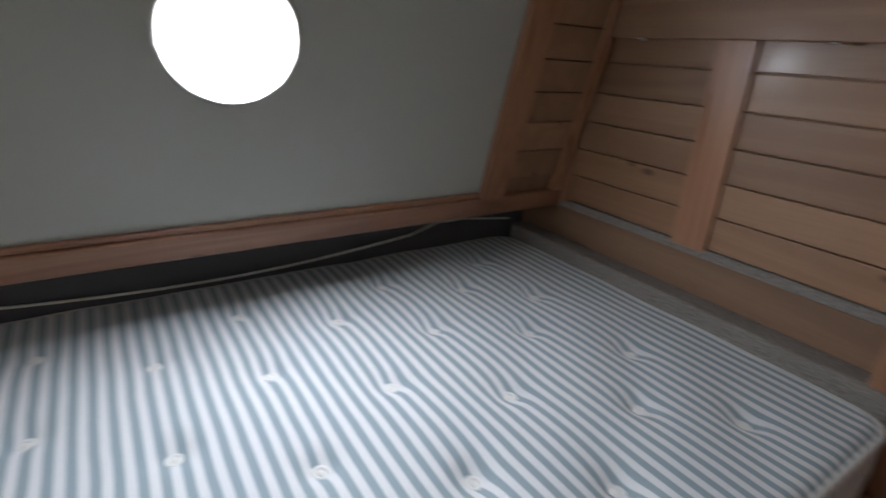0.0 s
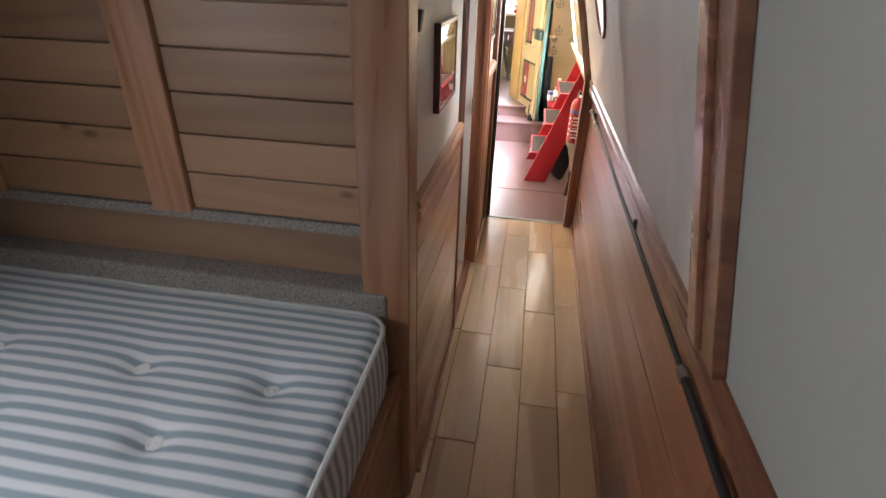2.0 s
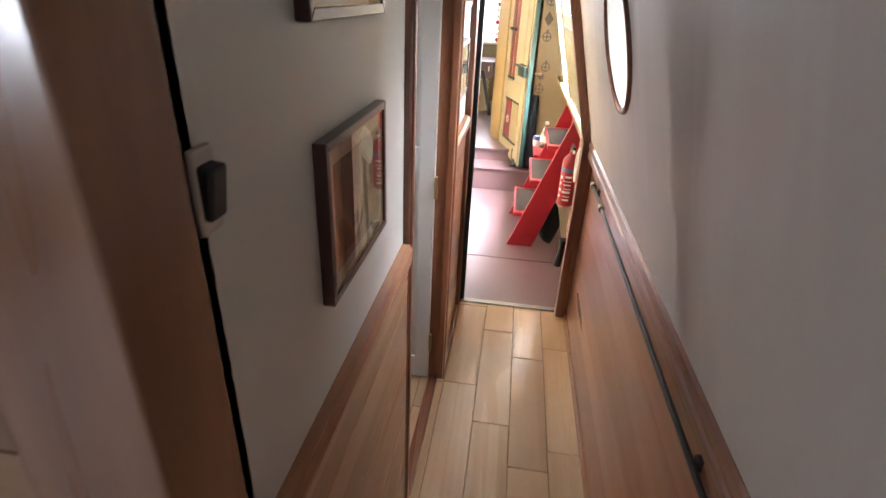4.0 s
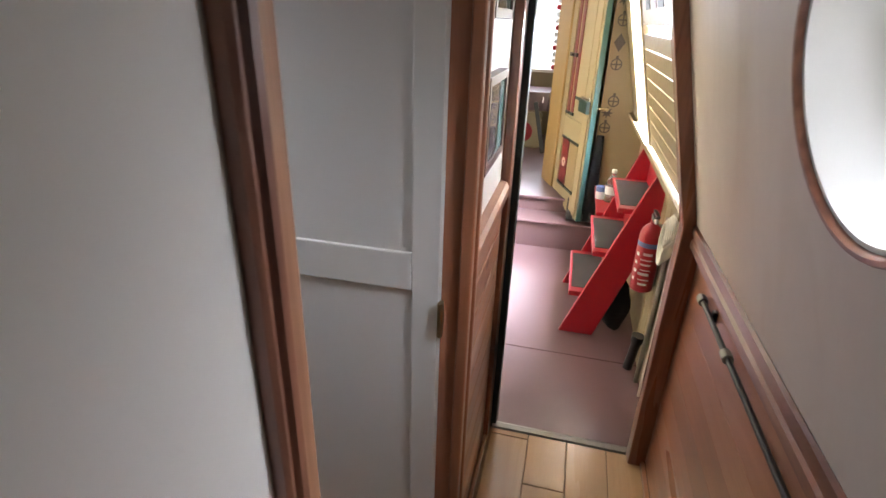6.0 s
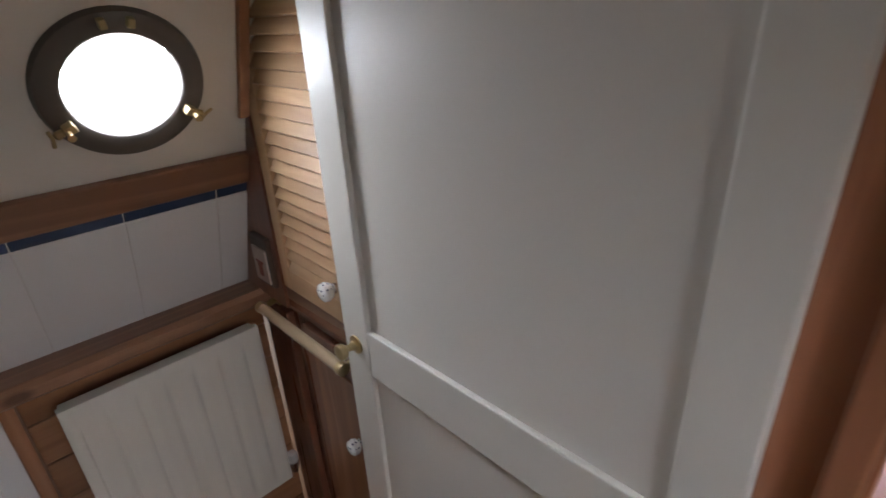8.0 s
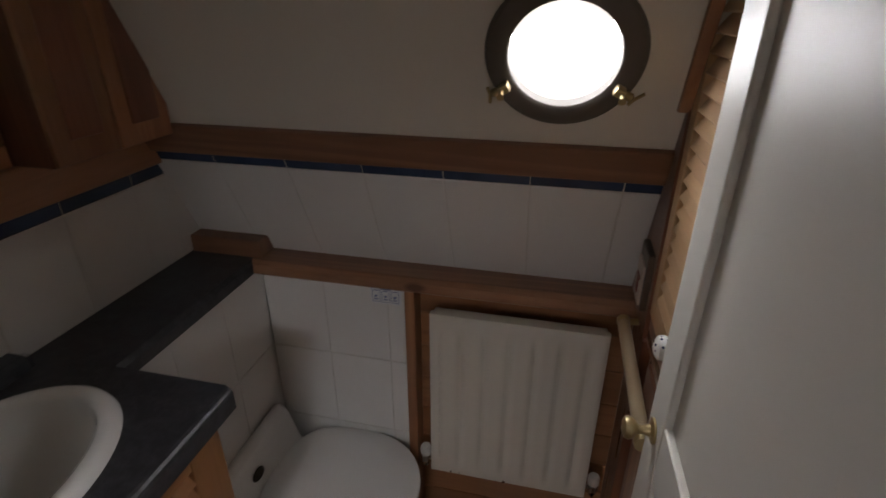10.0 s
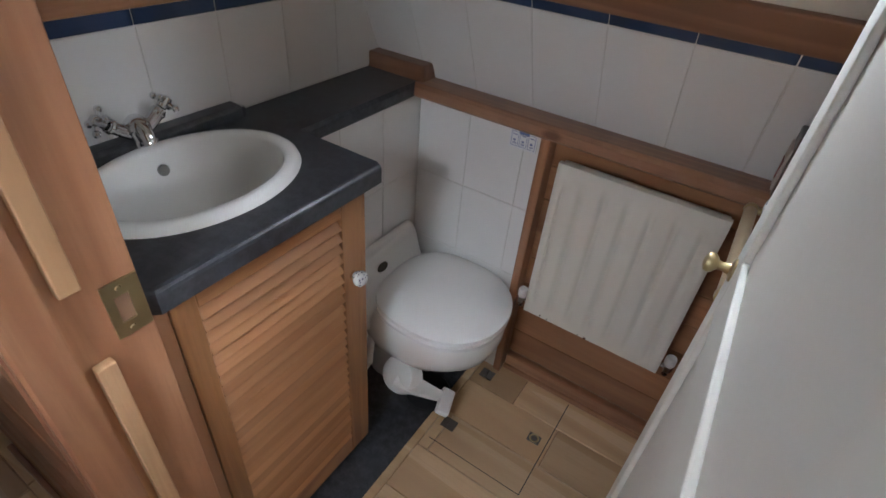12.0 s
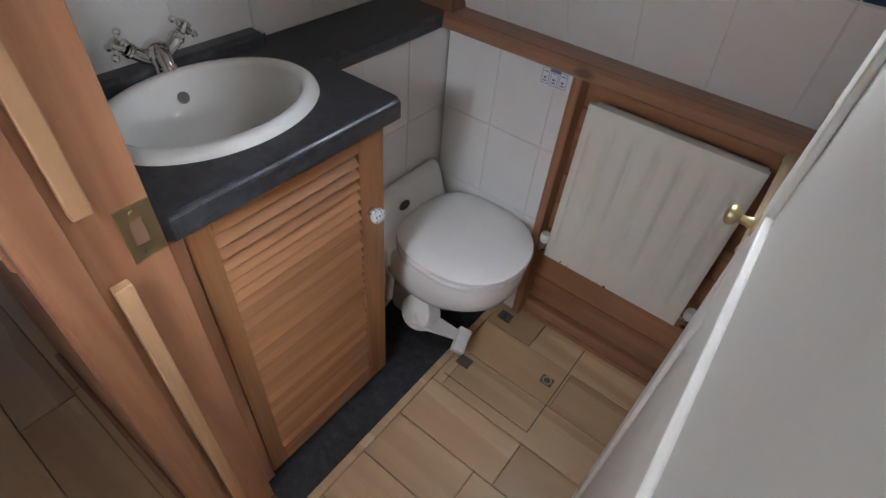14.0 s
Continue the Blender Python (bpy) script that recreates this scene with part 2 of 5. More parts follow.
def mirror_mat():
    m, n, l, b = material("mirror", (0.85, 0.87, 0.86), 0.02, 1.0)
    return m


STRIPE = 0.0335
picture_glass = glass_mat("picture_glass", 0.0, 1.5)
worktop_mat, tick, carpet_m, knob_m, glass, mirror_m = worktop_laminate(), ticking(), carpet_mat(), speckled_porcelain(), glass_mat(), mirror_mat()


def glow(name, colour, strength):
    m, n, l, b = material(name, colour)
    b.inputs["Emission Color"].default_value = (*colour, 1)
    b.inputs["Emission Strength"].default_value = strength
    return m


outdoors = glow("bright_overcast_distance", (0.96, 0.98, 1.0), 3.0)


# ---- mesh helpers ----
def box(x0, x1, y0, y1, z0, z1, b=0.0, seg=2):
    bm = bmesh.new()
    bmesh.ops.create_cube(bm, size=1.0)
    for v in bm.verts:
        v.co = Vector(((x0, x1)[v.co.x > 0], (y0, y1)[v.co.y > 0], (z0, z1)[v.co.z > 0]))
    if b:
        bmesh.ops.bevel(bm, geom=bm.edges[:], offset=b, segments=seg, profile=0.5, affect="EDGES", clamp_overlap=True)
    return bm


def moved(bm, m):
    bmesh.ops.transform(bm, matrix=m, verts=bm.verts[:])
    if m.to_3x3().determinant() < 0:
        bmesh.ops.reverse_faces(bm, faces=bm.faces[:])
    return bm


def join(*bms):
    out = bmesh.new()
    for b in bms:
        me = bpy.data.meshes.new("tmp")
        b.to_mesh(me)
        out.from_mesh(me)
        bpy.data.meshes.remove(me)
        b.free()
    return out


def prism(poly, axis, a, b, bev=0.0):
    """A polygon swept along an axis from a to b; poly in the other two axes, in order."""
    bm = bmesh.new()
    put = {"x": lambda p, c: (c, p[0], p[1]), "y": lambda p, c: (p[0], c, p[1]), "z": lambda p, c: (p[0], p[1], c)}[axis]
    lo = [bm.verts.new(put(p, a)) for p in poly]
    hi = [bm.verts.new(put(p, b)) for p in poly]
    bm.faces.new(lo), bm.faces.new(hi[::-1])
    for i in range(len(poly)):
        j = (i + 1) % len(poly)
        bm.faces.new((lo[j], lo[i], hi[i], hi[j]))
    bmesh.ops.recalc_face_normals(bm, faces=bm.faces[:])
    if bev:
        bmesh.ops.bevel(bm, geom=bm.edges[:], offset=bev, segments=2, profile=0.5, affect="EDGES", clamp_overlap=True)
    return bm


def lathe(profile, m=Matrix(), seg=24):
    """A profile of (radius, height) turned about z, then posed by m."""
    bm = bmesh.new()
    rings = []
    for r, z in profile:
        if r < 1e-6:
            rings.append([bm.verts.new((0, 0, z))])
        else:
            rings.append([bm.verts.new((r * math.cos(2 * math.pi * k / seg), r * math.sin(2 * math.pi * k / seg), z)) for k in range(seg)])
    for a, b in zip(rings, rings[1:]):
        for k in range(seg):
            j = (k + 1) % seg
            q = [a[k % len(a)], a[j % len(a)], b[j % len(b)], b[k % len(b)]]
            q = list(dict.fromkeys(q))
            if len(q) > 2:
                bm.faces.new(q)
    bmesh.ops.recalc_face_normals(bm, faces=bm.faces[:])
    return moved(bm, m)


def tube(pts, r, seg=10):
    """A round bar along points."""
    bm = bmesh.new()
    pts = [Vector(p) for p in pts]
    rings = []
    for i, p in enumerate(pts):
        d = (pts[min(i + 1, len(pts) - 1)] - pts[max(i - 1, 0)]).normalized()
        q = d.to_track_quat("Z", "Y").to_matrix()
        rings.append([bm.verts.new(p + q @ Vector((r * math.cos(2 * math.pi * k / seg), r * math.sin(2 * math.pi * k / seg), 0))) for k in range(seg)])
    for a, b in zip(rings, rings[1:]):
        for k in range(seg):
            bm.faces.new((a[k], a[(k + 1) % seg], b[(k + 1) % seg], b[k]))
    bm.faces.new(rings[0][::-1]), bm.faces.new(rings[-1])
    bmesh.ops.recalc_face_normals(bm, faces=bm.faces[:])
    return bm


def holed(u0, u1, v0, v1, holes, thick, m, seg=48):
    """A panel in its own u, v plane with round holes right through it, posed by m; its front is at w = 0, its back at w = -thick."""
    bm = bmesh.new()
    loops = [[(u0, v0), (u1, v0), (u1, v1), (u0, v1)]]
    for cu, cv, r in holes:
        loops.append([(cu + r * math.cos(2 * math.pi * k / seg), cv + r * math.sin(2 * math.pi * k / seg)) for k in range(seg)])
    edges = []
    for lp in loops:
        vs = [bm.verts.new((u, v, 0)) for u, v in lp]
        edges += [bm.edges.new((vs[i], vs[(i + 1) % len(vs)])) for i in range(len(vs))]
    bmesh.ops.triangle_fill(bm, use_beauty=True, use_dissolve=False, edges=edges)
    got = bmesh.ops.extrude_face_region(bm, geom=bm.faces[:])
    for v in [g for g in got["geom"] if isinstance(g, bmesh.types.BMVert)]:
        v.co.z -= thick
    bmesh.ops.recalc_face_normals(bm, faces=bm.faces[:])
    return moved(bm, m)


def mesh_of(name, bm, mat, smooth=False):
    me = bpy.data.meshes.new(name)
    bm.to_mesh(me)
    bm.free()
    me.materials.append(mat)
    if smooth:
        me.shade_smooth()
        me.set_sharp_from_angle(angle=radians(40))
    return me


def thing(name, loc, label, category, group="", kind=""):
    ob = new(name)
    ob.empty_display_size = 0.1
    ob.location = loc
    return tagged(ob, label, category, group, kind)


def part(name, bm, mat, parent, label="", smooth=False):
    ob = new(name, mesh_of(name, bm, mat, smooth))
    ob.parent = parent
    if parent.data is None:
        ob.matrix_parent_inverse = Matrix.Translation(-parent.location)
    return tagged(ob, label)


def single(name, bm, mat, label, category, group="", smooth=False, kind=""):
    return tagged(new(name, mesh_of(name, bm, mat, smooth)), label, category, group, kind)


def setting(name, bm, mat, label="", smooth=False):
    return tagged(new(name, mesh_of(name, bm, mat, smooth)), label, "", "", "structure")


def piece(name, mesh, parent, m):
    ob = new(name, mesh)
    ob.parent = parent
    ob.matrix_local = m
    return ob


def lean_plane(y, z, slope):
    """Frame on a leaning hull side: u along x, v up the lining, w towards the cabin. slope: metres moved in y for each metre up."""
    s = math.hypot(1, slope)
    up = Vector((0, slope / s, 1 / s))
    u = Vector((1, 0, 0))
    w = Vector((0, 1 / s, -slope / s)) * (1 if slope > 0 else -1)
    return Matrix.Translation((0, y, z)) @ Matrix((u, up, w)).transposed().to_4x4()


STAR_BED = lean_plane(-0.39, 0.93, 0.215)  # and beside the bed
STAR = lean_plane(-0.39, 0.93, 0.25)       # starboard lining above the rail
PORT_BED = lean_plane(1.43, 0.90, -0.25)   # port lining in the bedroom
PORT_BATH = lean_plane(1.331, 0.93, -0.45)  # port lining in the bathroom

# ---- structure: hull, floors, partitions ----
PLANK = 0.148
floor = setting("floor", box(-1.5, 3.64, -0.45, 1.68, -0.12, -0.014), brownply, "oak laminate plank floor of the cabin")
floor_engine = setting("floor_engine", box(3.64, 5.60, -0.47, 1.2, -0.14, -0.022), maroon, "worn maroon painted engine room floor")
setting("floor_seam", box(4.245, 4.251, -0.46, 0.9, -0.0215, -0.0195), plain("seam_dirt", (0.10, 0.05, 0.05), 0.6))
setting("floor_far", box(5.80, 8.3, -0.6, 1.6, -0.14, 0.29), maroon, "maroon painted floor of the far cabin")
setting("threshold_strip", prism([(3.625, -0.014), (3.665, -0.014), (3.66, 0.004), (3.65, 0.007), (3.63, 0.004)], "y", -0.42, 0.17), grey_steel, "metal threshold strip")
setting("ceiling", box(-1.5, 3.62, -0.7, 1.7, 1.95, 1.99), ceiling_paint, "white panelled cabin ceiling")
setting("ceiling_engine", box(3.62, 8.3, -0.9, 1.6, 2.0, 2.04), ceiling_paint)
setting("wall_starboard_lower", box(-1.5, 3.60, -0.45, -0.412, -0.014, 0.90), cherry[0], "reddish varnished ply lining below the rail")
setting("wall_starboard_bed", holed(-1.5, 1.10, 0.0, 1.09, [], 0.03, STAR_BED), greenish, "pale painted lining beside the bed")
setting("wall_starboard_upper", holed(1.10, 3.58, 0.0, 1.09, [(2.636, 0.545, 0.172)], 0.03, STAR), pinkish, "whitewashed lining with a round porthole")
setting("wall_port_bed_lower", box(-1.5, 1.55, 1.64, 1.68, -0.014, 0.90), painted("dark_felt", (0.10, 0.10, 0.105), 0.9))
setting("gunwale_port_bed", box(-1.5, 1.55, 1.43, 1.68, 0.90, 0.93), brownply)
setting("wall_port_bed", holed(-1.5, 1.10, 0.03, 1.10, [(0.288, 0.548, 0.140)], 0.03, PORT_BED), greenish, "pale lining with a round porthole above the bed")
# unseen bow end, its gap assumed so the added fill can enter
setting("wall_bow_left", box(-1.56, -1.5, 0.45, 1.7, -0.014, 1.95), cream)
setting("wall_bow_right", box(-1.56, -1.5, -0.7, -0.22, -0.014, 1.95), cream)
setting("wall_bow_top", box(-1.56, -1.5, -0.22, 0.45, 1.85, 1.95), cream)

for k in range(9):
    setting("wall_starboard_board", box(1.02, 3.58, -0.4125, -0.4095, 0.022 + k * 0.0960, 0.1176 + k * 0.0960, 0.0007), cherry[0])
vent = thing("wall_vent", (0.83, -0.41, 0.50), "dark framed recessed vent low in the reddish lining", "vent")
part("panel", box(0.72, 0.945, -0.4125, -0.4105, 0.455, 0.635), grip, vent, "grey recessed panel")
part("frame", join(box(0.70, 0.72, -0.4125, -0.402, 0.435, 0.655, 0.003), box(0.945, 0.965, -0.4125, -0.402, 0.435, 0.655, 0.003), box(0.72, 0.945, -0.4125, -0.402, 0.435, 0.455, 0.003), box(0.72, 0.945, -0.4125, -0.402, 0.635, 0.655, 0.003)), mahogany[0], vent)
# starboard rail, its bead and the upright board
prof = [(-0.412, 0.885), (-0.384, 0.885), (-0.376, 0.893), (-0.376, 0.915), (-0.381, 0.922), (-0.376, 0.930), (-0.380, 0.952), (-0.400, 0.962), (-0.412, 0.962)]
setting("rail_starboard", prism(prof, "x", -1.5, 3.60), mahogany[0], "moulded varnished rail along the starboard lining")
setting("rail_starboard_bead", prism([(0.012, 0.028), (0.012, 0.05), (0.006, 0.056), (0.0, 0.056), (0.0, 0.028)], "x", 1.2, 3.58), mahogany[0]).matrix_world = Matrix.Translation((0, -0.386, 0.908))
for u0, u1, thick, round_off in ((1.04, 1.105, 0.022, 0.003), (1.108, 1.165, 0.030, 0.006), (1.165, 1.20, 0.018, 0.004)):
    setting("upright_board", moved(box(u0, u1, 0.03, 1.08, 0.0, thick, round_off), STAR_BED), mahogany[1], "moulded upright board dividing the lining")
setting("baseboard_starboard", box(-1.5, 3.60, -0.412, -0.396, -0.012, 0.022, 0.004), pine[0])
setting("baseboard_port", box(1.516, 2.30, 0.188, 0.203, -0.012, 0.022, 0.004), pine[0])
setting("baseboard_port_far", box(3.036, 3.555, 0.178, 0.192, -0.012, 0.022, 0.004), pine[0])

# corridor partition between the bed and the bathroom door
setting("wall_partition", box(1.50, 2.298, 0.218, 0.252, -0.014, 1.95), cream, "cream painted partition with framed prints")
for z0, z1 in ((0.0, 0.09), (0.092, 0.28), (0.282, 0.47), (0.472, 0.66), (0.662, 0.85), (0.852, 0.95)):
    setting("wall_partition_board", box(1.516, 2.291, 0.203, 0.218, z0, z1, 0.003), pine[0])
setting("dado_port", prism([(0.218, 0.935), (0.202, 0.935), (0.194, 0.945), (0.194, 0.965), (0.200, 0.972), (0.192, 0.98), (0.198, 0.995), (0.218, 0.995)], "x", 1.516, 2.291), pine[0], "moulded dado rail on the partition")
# partition beyond the door
setting("wall_partition_far", box(3.03, 3.56, 0.205, 0.25, -0.014, 1.95), cream)
for k in range(10):
    setting("wall_partition_far_board", box(3.036, 3.555, 0.193, 0.205, 0.0 + k * 0.1, 0.096 + k * 0.1, 0.003), pine[0])
setting("dado_port_far", prism([(0.205, 0.99), (0.187, 0.99), (0.177, 1.00), (0.177, 1.03), (0.185, 1.045), (0.205, 1.05)], "x", 3.036, 3.555), pine[0], "moulded dado rail beyond the door")

# door casing of the bathroom
setting("door_jamb_strike", join(box(2.298, 2.328, 0.252, 0.352, -0.014, 1.93, 0.002)), pine[2], "varnished pine door jamb with a strike plate")
setting("door_casing_left", prism([(2.299, 0.2185), (2.299, 0.207), (2.303, 0.203), (2.307, 0.203), (2.309, 0.206), (2.312, 0.199), (2.318, 0.197), (2.322, 0.200), (2.322, 0.2185)], "z", -0.012, 1.93), mahogany[2], "moulded dark door casing")
setting("door_casing_left_edge", prism([(2.298, 0.251), (2.344, 0.251), (2.344, 0.204), (2.340, 0.200), (2.3225, 0.200), (2.3225, 0.2195), (2.298, 0.2195)], "z", -0.012, 1.93), pine[2], "pine edge of the door casing")
setting("door_jamb_hinge", box(2.985, 3.03, 0.196, 0.30, -0.014, 1.93, 0.003), cherry[2], "varnished hinge post of the bathroom door")
setting("door_casing_right", join(box(2.970, 3.0, 0.178, 0.204, -0.012, 1.93, 0.004), box(3.0, 3.022, 0.172, 0.196, -0.012, 1.93, 0.006), box(3.022, 3.035, 0.180, 0.204, -0.012, 1.93, 0.003)), cherry[2], "moulded varnished door casing")
setting("door_head", box(2.30, 3.03, 0.196, 0.30, 1.90, 1.95), pine[0])
setting("door_sill", box(2.33, 2.985, 0.20, 0.24, -0.014, 0.002), mahogany[0])

# doorway at the end of the corridor
setting("end_jamb_port", box(3.556, 3.64, 0.176, 0.240, -0.012, 1.95, 0.005), mahogany[2], "dark stained post at the corridor's end")
setting("end_jamb_port_edge", box(3.641, 3.70, 0.155, 0.24, -0.022, 1.95, 0.003), dark_green, "dark green edge of the engine room doorway")
setting("end_wall_port", box(3.60, 3.66, 0.241, 1.7, -0.022, 1.99), cream)
setting("end_jamb_starboard", prism([(-0.45, -0.014), (-0.352, -0.014), (-0.346, 0.95), (-0.092, 1.95), (-0.20, 1.95), (-0.45, 0.95)], "x", 3.58, 3.64, 0.004), mahogany[2], "dark stained post following the leaning hull side")
setting("end_wall_starboard", prism([(-0.9, -0.02), (-0.40, -0.02), (-0.40, 0.95), (-0.15, 1.97), (-0.9, 1.97)], "x", 3.615, 3.645), mahogany[2])

# bedroom bulkhead
setting("wall_bulkhead", box(1.515, 1.545, 0.218, 1.70, -0.014, 1.95), brownply)
setting("wall_bath_outer", box(1.545, 1.60, 0.24, 1.70, -0.014, 1.95), cream)

# bathroom walls
WX, WL = 1.935, 2.095
setting("wall_bath_sink", box(WX - 0.05, WX - 0.008, 0.24, 1.6, -0.014, 1.95), cream, "white painted bathroom wall above the sink")
setting("wall_bath_sink_low", box(WX - 0.05, WL - 0.010, 0.832, 1.5, -0.014, 0.885), grout)
setting("wall_bath_hull_low", box(1.90, 3.0, 1.352, 1.39, -0.014, 0.905), grout)
setting("wall_bath_hull", holed(1.90, 3.03, 0.0, 1.08, [(2.79, 0.538, 0.096)], 0.03, PORT_BATH), cream, "white painted hull side with a bronze porthole")
setting("floor_bath_black", box(1.94, 2.402, 0.352, 1.30, -0.014, -0.002), worktop_mat, "dark blue-black sheet under the toilet")
setting("floor_bath_trim", box(2.402, 2.428, 0.352, 1.30, -0.014, 0.002, 0.003), oak)
setting("wall_cupboard_back", box(3.032, 3.07, 0.30, 1.6, -0.014, 1.95), brownply)

# engine room and far cabin
setting("step_low", join(box(5.56, 5.80, -0.4, 0.9, -0.14, 0.165), box(5.545, 5.80, -0.4, 0.9, 0.165, 0.18, 0.005)), maroon, "maroon painted wooden step")
setting("step_high_nosing", box(5.775, 5.83, -0.4, 0.9, 0.275, 0.294, 0.005), maroon)
setting("wall_engine_port", box(3.66, 8.3, 0.95, 1.0, -0.14, 2.0), yellow_paint)
setting("wall_engine_starboard_lower", box(3.64, 5.70, -0.50, -0.455, -0.14, 0.93), yellow_paint, "buff yellow boarded side of the engine room")
setting("wall_engine_bulkhead", box(5.68, 5.74, -0.9, -0.16, 0.18, 2.0), yellow_paint, "buff yellow bulkhead hung with horse brasses")
setting("wall_far_starboard", box(5.74, 8.3, -0.36, -0.30, 0.29, 2.0), yellow_paint)
setting("wall_far_low", box(8.1, 8.2, -0.4, 1.0, 0.29, 0.985), yellow_paint, "yellow painted front of the far cabin")
setting("window_far_sill", box(8.02, 8.2, -0.3, 0.95, 0.985, 1.02, 0.006), white_gloss)
setting("wall_far_top", box(8.1, 8.2, -0.4, 1.0, 1.80, 2.0), yellow_paint)
setting("backdrop_far", box(9.2, 9.25, -3, 4, 0.0, 3.2), outdoors)
setting("backdrop_side", box(3.0, 6.5, -2.4, -2.35, 0.2, 3.4), outdoors)
setting("backdrop_port", box(-2.0, 4.0, 3.4, 3.45, -1, 4), outdoors)
setting("backdrop_starboard", box(-2.0, 2.99, -2.4, -2.35, -1, 4), outdoors)
setting("hatch_sill", prism([(-0.455, 0.93), (-0.36, 0.93), (-0.345, 0.945), (-0.345, 0.965), (-0.455, 0.97)], "x", 3.66, 5.68), yellow_paint, "yellow sill under the side hatch")
setting("hatch_head", box(3.64, 5.70, -0.6, -0.10, 1.92, 2.0), yellow_paint)
setting("hatch_post", prism([(-0.43, 0.96), (-0.375, 0.96), (-0.128, 1.95), (-0.20, 1.95)], "x", 5.33, 5.69), yellow_paint)
setting("hatch_reveal", prism([(-0.56, 0.965), (-0.43, 0.965), (-0.20, 1.93), (-0.40, 1.93)], "x", 5.33, 5.36), white_gloss, "white painted side of the hatch opening")

# ---- things ----
# bed
bed = thing("bed", (0.3, 0.9, 0), "varnished pine bed base under the mattress", "bed")
part("front_panel", box(-1.2, 1.42, 0.230, 0.250, -0.012, 0.45, 0.003), pine[0], bed)
part("top_rail", box(-1.2, 1.42, 0.222, 0.25, 0.44, 0.52, 0.006), pine[0], bed)
part("base_board", box(-1.2, 1.50, 0.245, 1.64, 0.47, 0.50), brownply, bed)


def mattress():
    X0, X1, Y0, Y1, Z0, Z1 = -0.55, 1.41, 0.25, 1.60, 0.50, 0.725
    ob = thing("mattress", (0.4, 0.9, Z0), "blue-grey striped tufted mattress with white buttons and piping", "mattress")
    rows = [(1.124, [0.432, 0.74, 1.114, 1.42]), (0.95, [0.582, 0.953, 1.27]), (0.72, [0.454, 0.759, 1.09, 1.40]), (0.50, [0.60, 0.92, 1.25]), (0.27, [0.44, 0.76, 1.09, 1.40]), (0.05, [0.60, 0.92, 1.25]), (-0.18, [0.44, 0.76, 1.09, 1.40])]
    buttons = [(x, y) for x, ys in rows for y in ys]
    bm = bmesh.new()
    nx, ny, R = 110, 84, 0.075

    def inside(x, y):
        """Pulls a point of the plan into the rounded corners."""
        for cx, sx in ((X0 + R, -1), (X1 - R, 1)):
            for cy, sy in ((Y0 + R, -1), (Y1 - R, 1)):
                dx, dy = (x - cx) * sx, (y - cy) * sy
                if dx > 0 and dy > 0 and math.hypot(dx, dy) > 1e-9:
                    k = max(dx, dy) / math.hypot(dx, dy)
                    return cx + sx * dx * k, cy + sy * dy * k
        return x, y

    def height(x, y):
        h = 0.0
        for bx_, by_ in buttons:
            d = math.hypot(x - bx_, y - by_)
            h -= 0.022 * math.exp(-(d / 0.035) ** 2) + 0.008 * math.exp(-(d / 0.10) ** 2)
        e = min(x - X0, X1 - x, y - Y0, Y1 - y)
        h -= 0.016 * max(0.0, 1 - e / 0.03) ** 2
        return h + 0.004 * noise.noise((x * 5, y * 5, 0))

    grid = []
    for i in range(nx + 1):
        col = []
        for j in range(ny + 1):
            x, y = X0 + (X1 - X0) * i / nx, Y0 + (Y1 - Y0) * j / ny
            z = Z1 + height(x, y)
            x, y = inside(x, y)
            col.append(bm.verts.new((x, y, z)))
        grid.append(col)
    for i in range(nx):
        for j in range(ny):
            bm.faces.new((grid[i][j], grid[i + 1][j], grid[i + 1][j + 1], grid[i][j + 1]))
    rim = [grid[i][0] for i in range(nx)] + [grid[nx][j] for j in range(ny)] + [grid[i][ny] for i in range(nx, 0, -1)] + [grid[0][j] for j in range(ny, 0, -1)]
    prev = rim
    centre = Vector(((X0 + X1) / 2, (Y0 + Y1) / 2, 0))
    for k, f in enumerate((0.15, 0.4, 0.7, 0.9, 1.0)):
        ring = []
        for n_, v in enumerate(rim):
            out = (v.co - centre)
            out.z = 0
            bulge = 0.012 * math.sin(math.pi * f) + 0.003 * noise.noise((v.co.x * 9, v.co.y * 9, f * 3))
            p = v.co + out.normalized() * bulge
            ring.append(bm.verts.new((p.x, p.y, v.co.z + (Z0 - v.co.z) * f)))
        for n_ in range(len(rim)):
            m_ = (n_ + 1) % len(rim)
            bm.faces.new((prev[m_], prev[n_], ring[n_], ring[m_]))
        prev = ring
    bm.faces.new(prev)
    path_hi = [v.co + Vector((0, 0, 0.002)) for v in rim][::2]
    path_lo = [v.co.copy() for v in prev][::2]
    bmesh.ops.recalc_face_normals(bm, faces=bm.faces[:])
    body = part("cover", bm, tick, ob, smooth=True)
    piping = plain("white_piping", (0.66, 0.66, 0.63), 0.8)
    part("piping", join(tube(path_hi + path_hi[:1], 0.0075, 8)), piping, ob, "white corded piping", smooth=True)
    part("piping", join(tube([p + Vector((0, 0, 0.012)) for p in path_lo + path_lo[:1]], 0.0075, 8)), piping, ob, smooth=True)
    felt = plain("button_felt", (0.72, 0.71, 0.67), 0.9)
    me = None
    for bx_, by_ in buttons:
        m = pose(bx_, by_, Z1 + height(bx_, by_) + 0.001, random.uniform(-8, 8), random.uniform(-8, 8), random.uniform(0, 90))
        me = me or mesh_of("tuft", lathe([(0, 0.006), (0.006, 0.005), (0.008, 0.003), (0.012, 0.006), (0.018, 0.005), (0.021, 0.0), (0.018, -0.005)], seg=14), felt, True)
        t = new("tuft", me)
        t.parent = ob
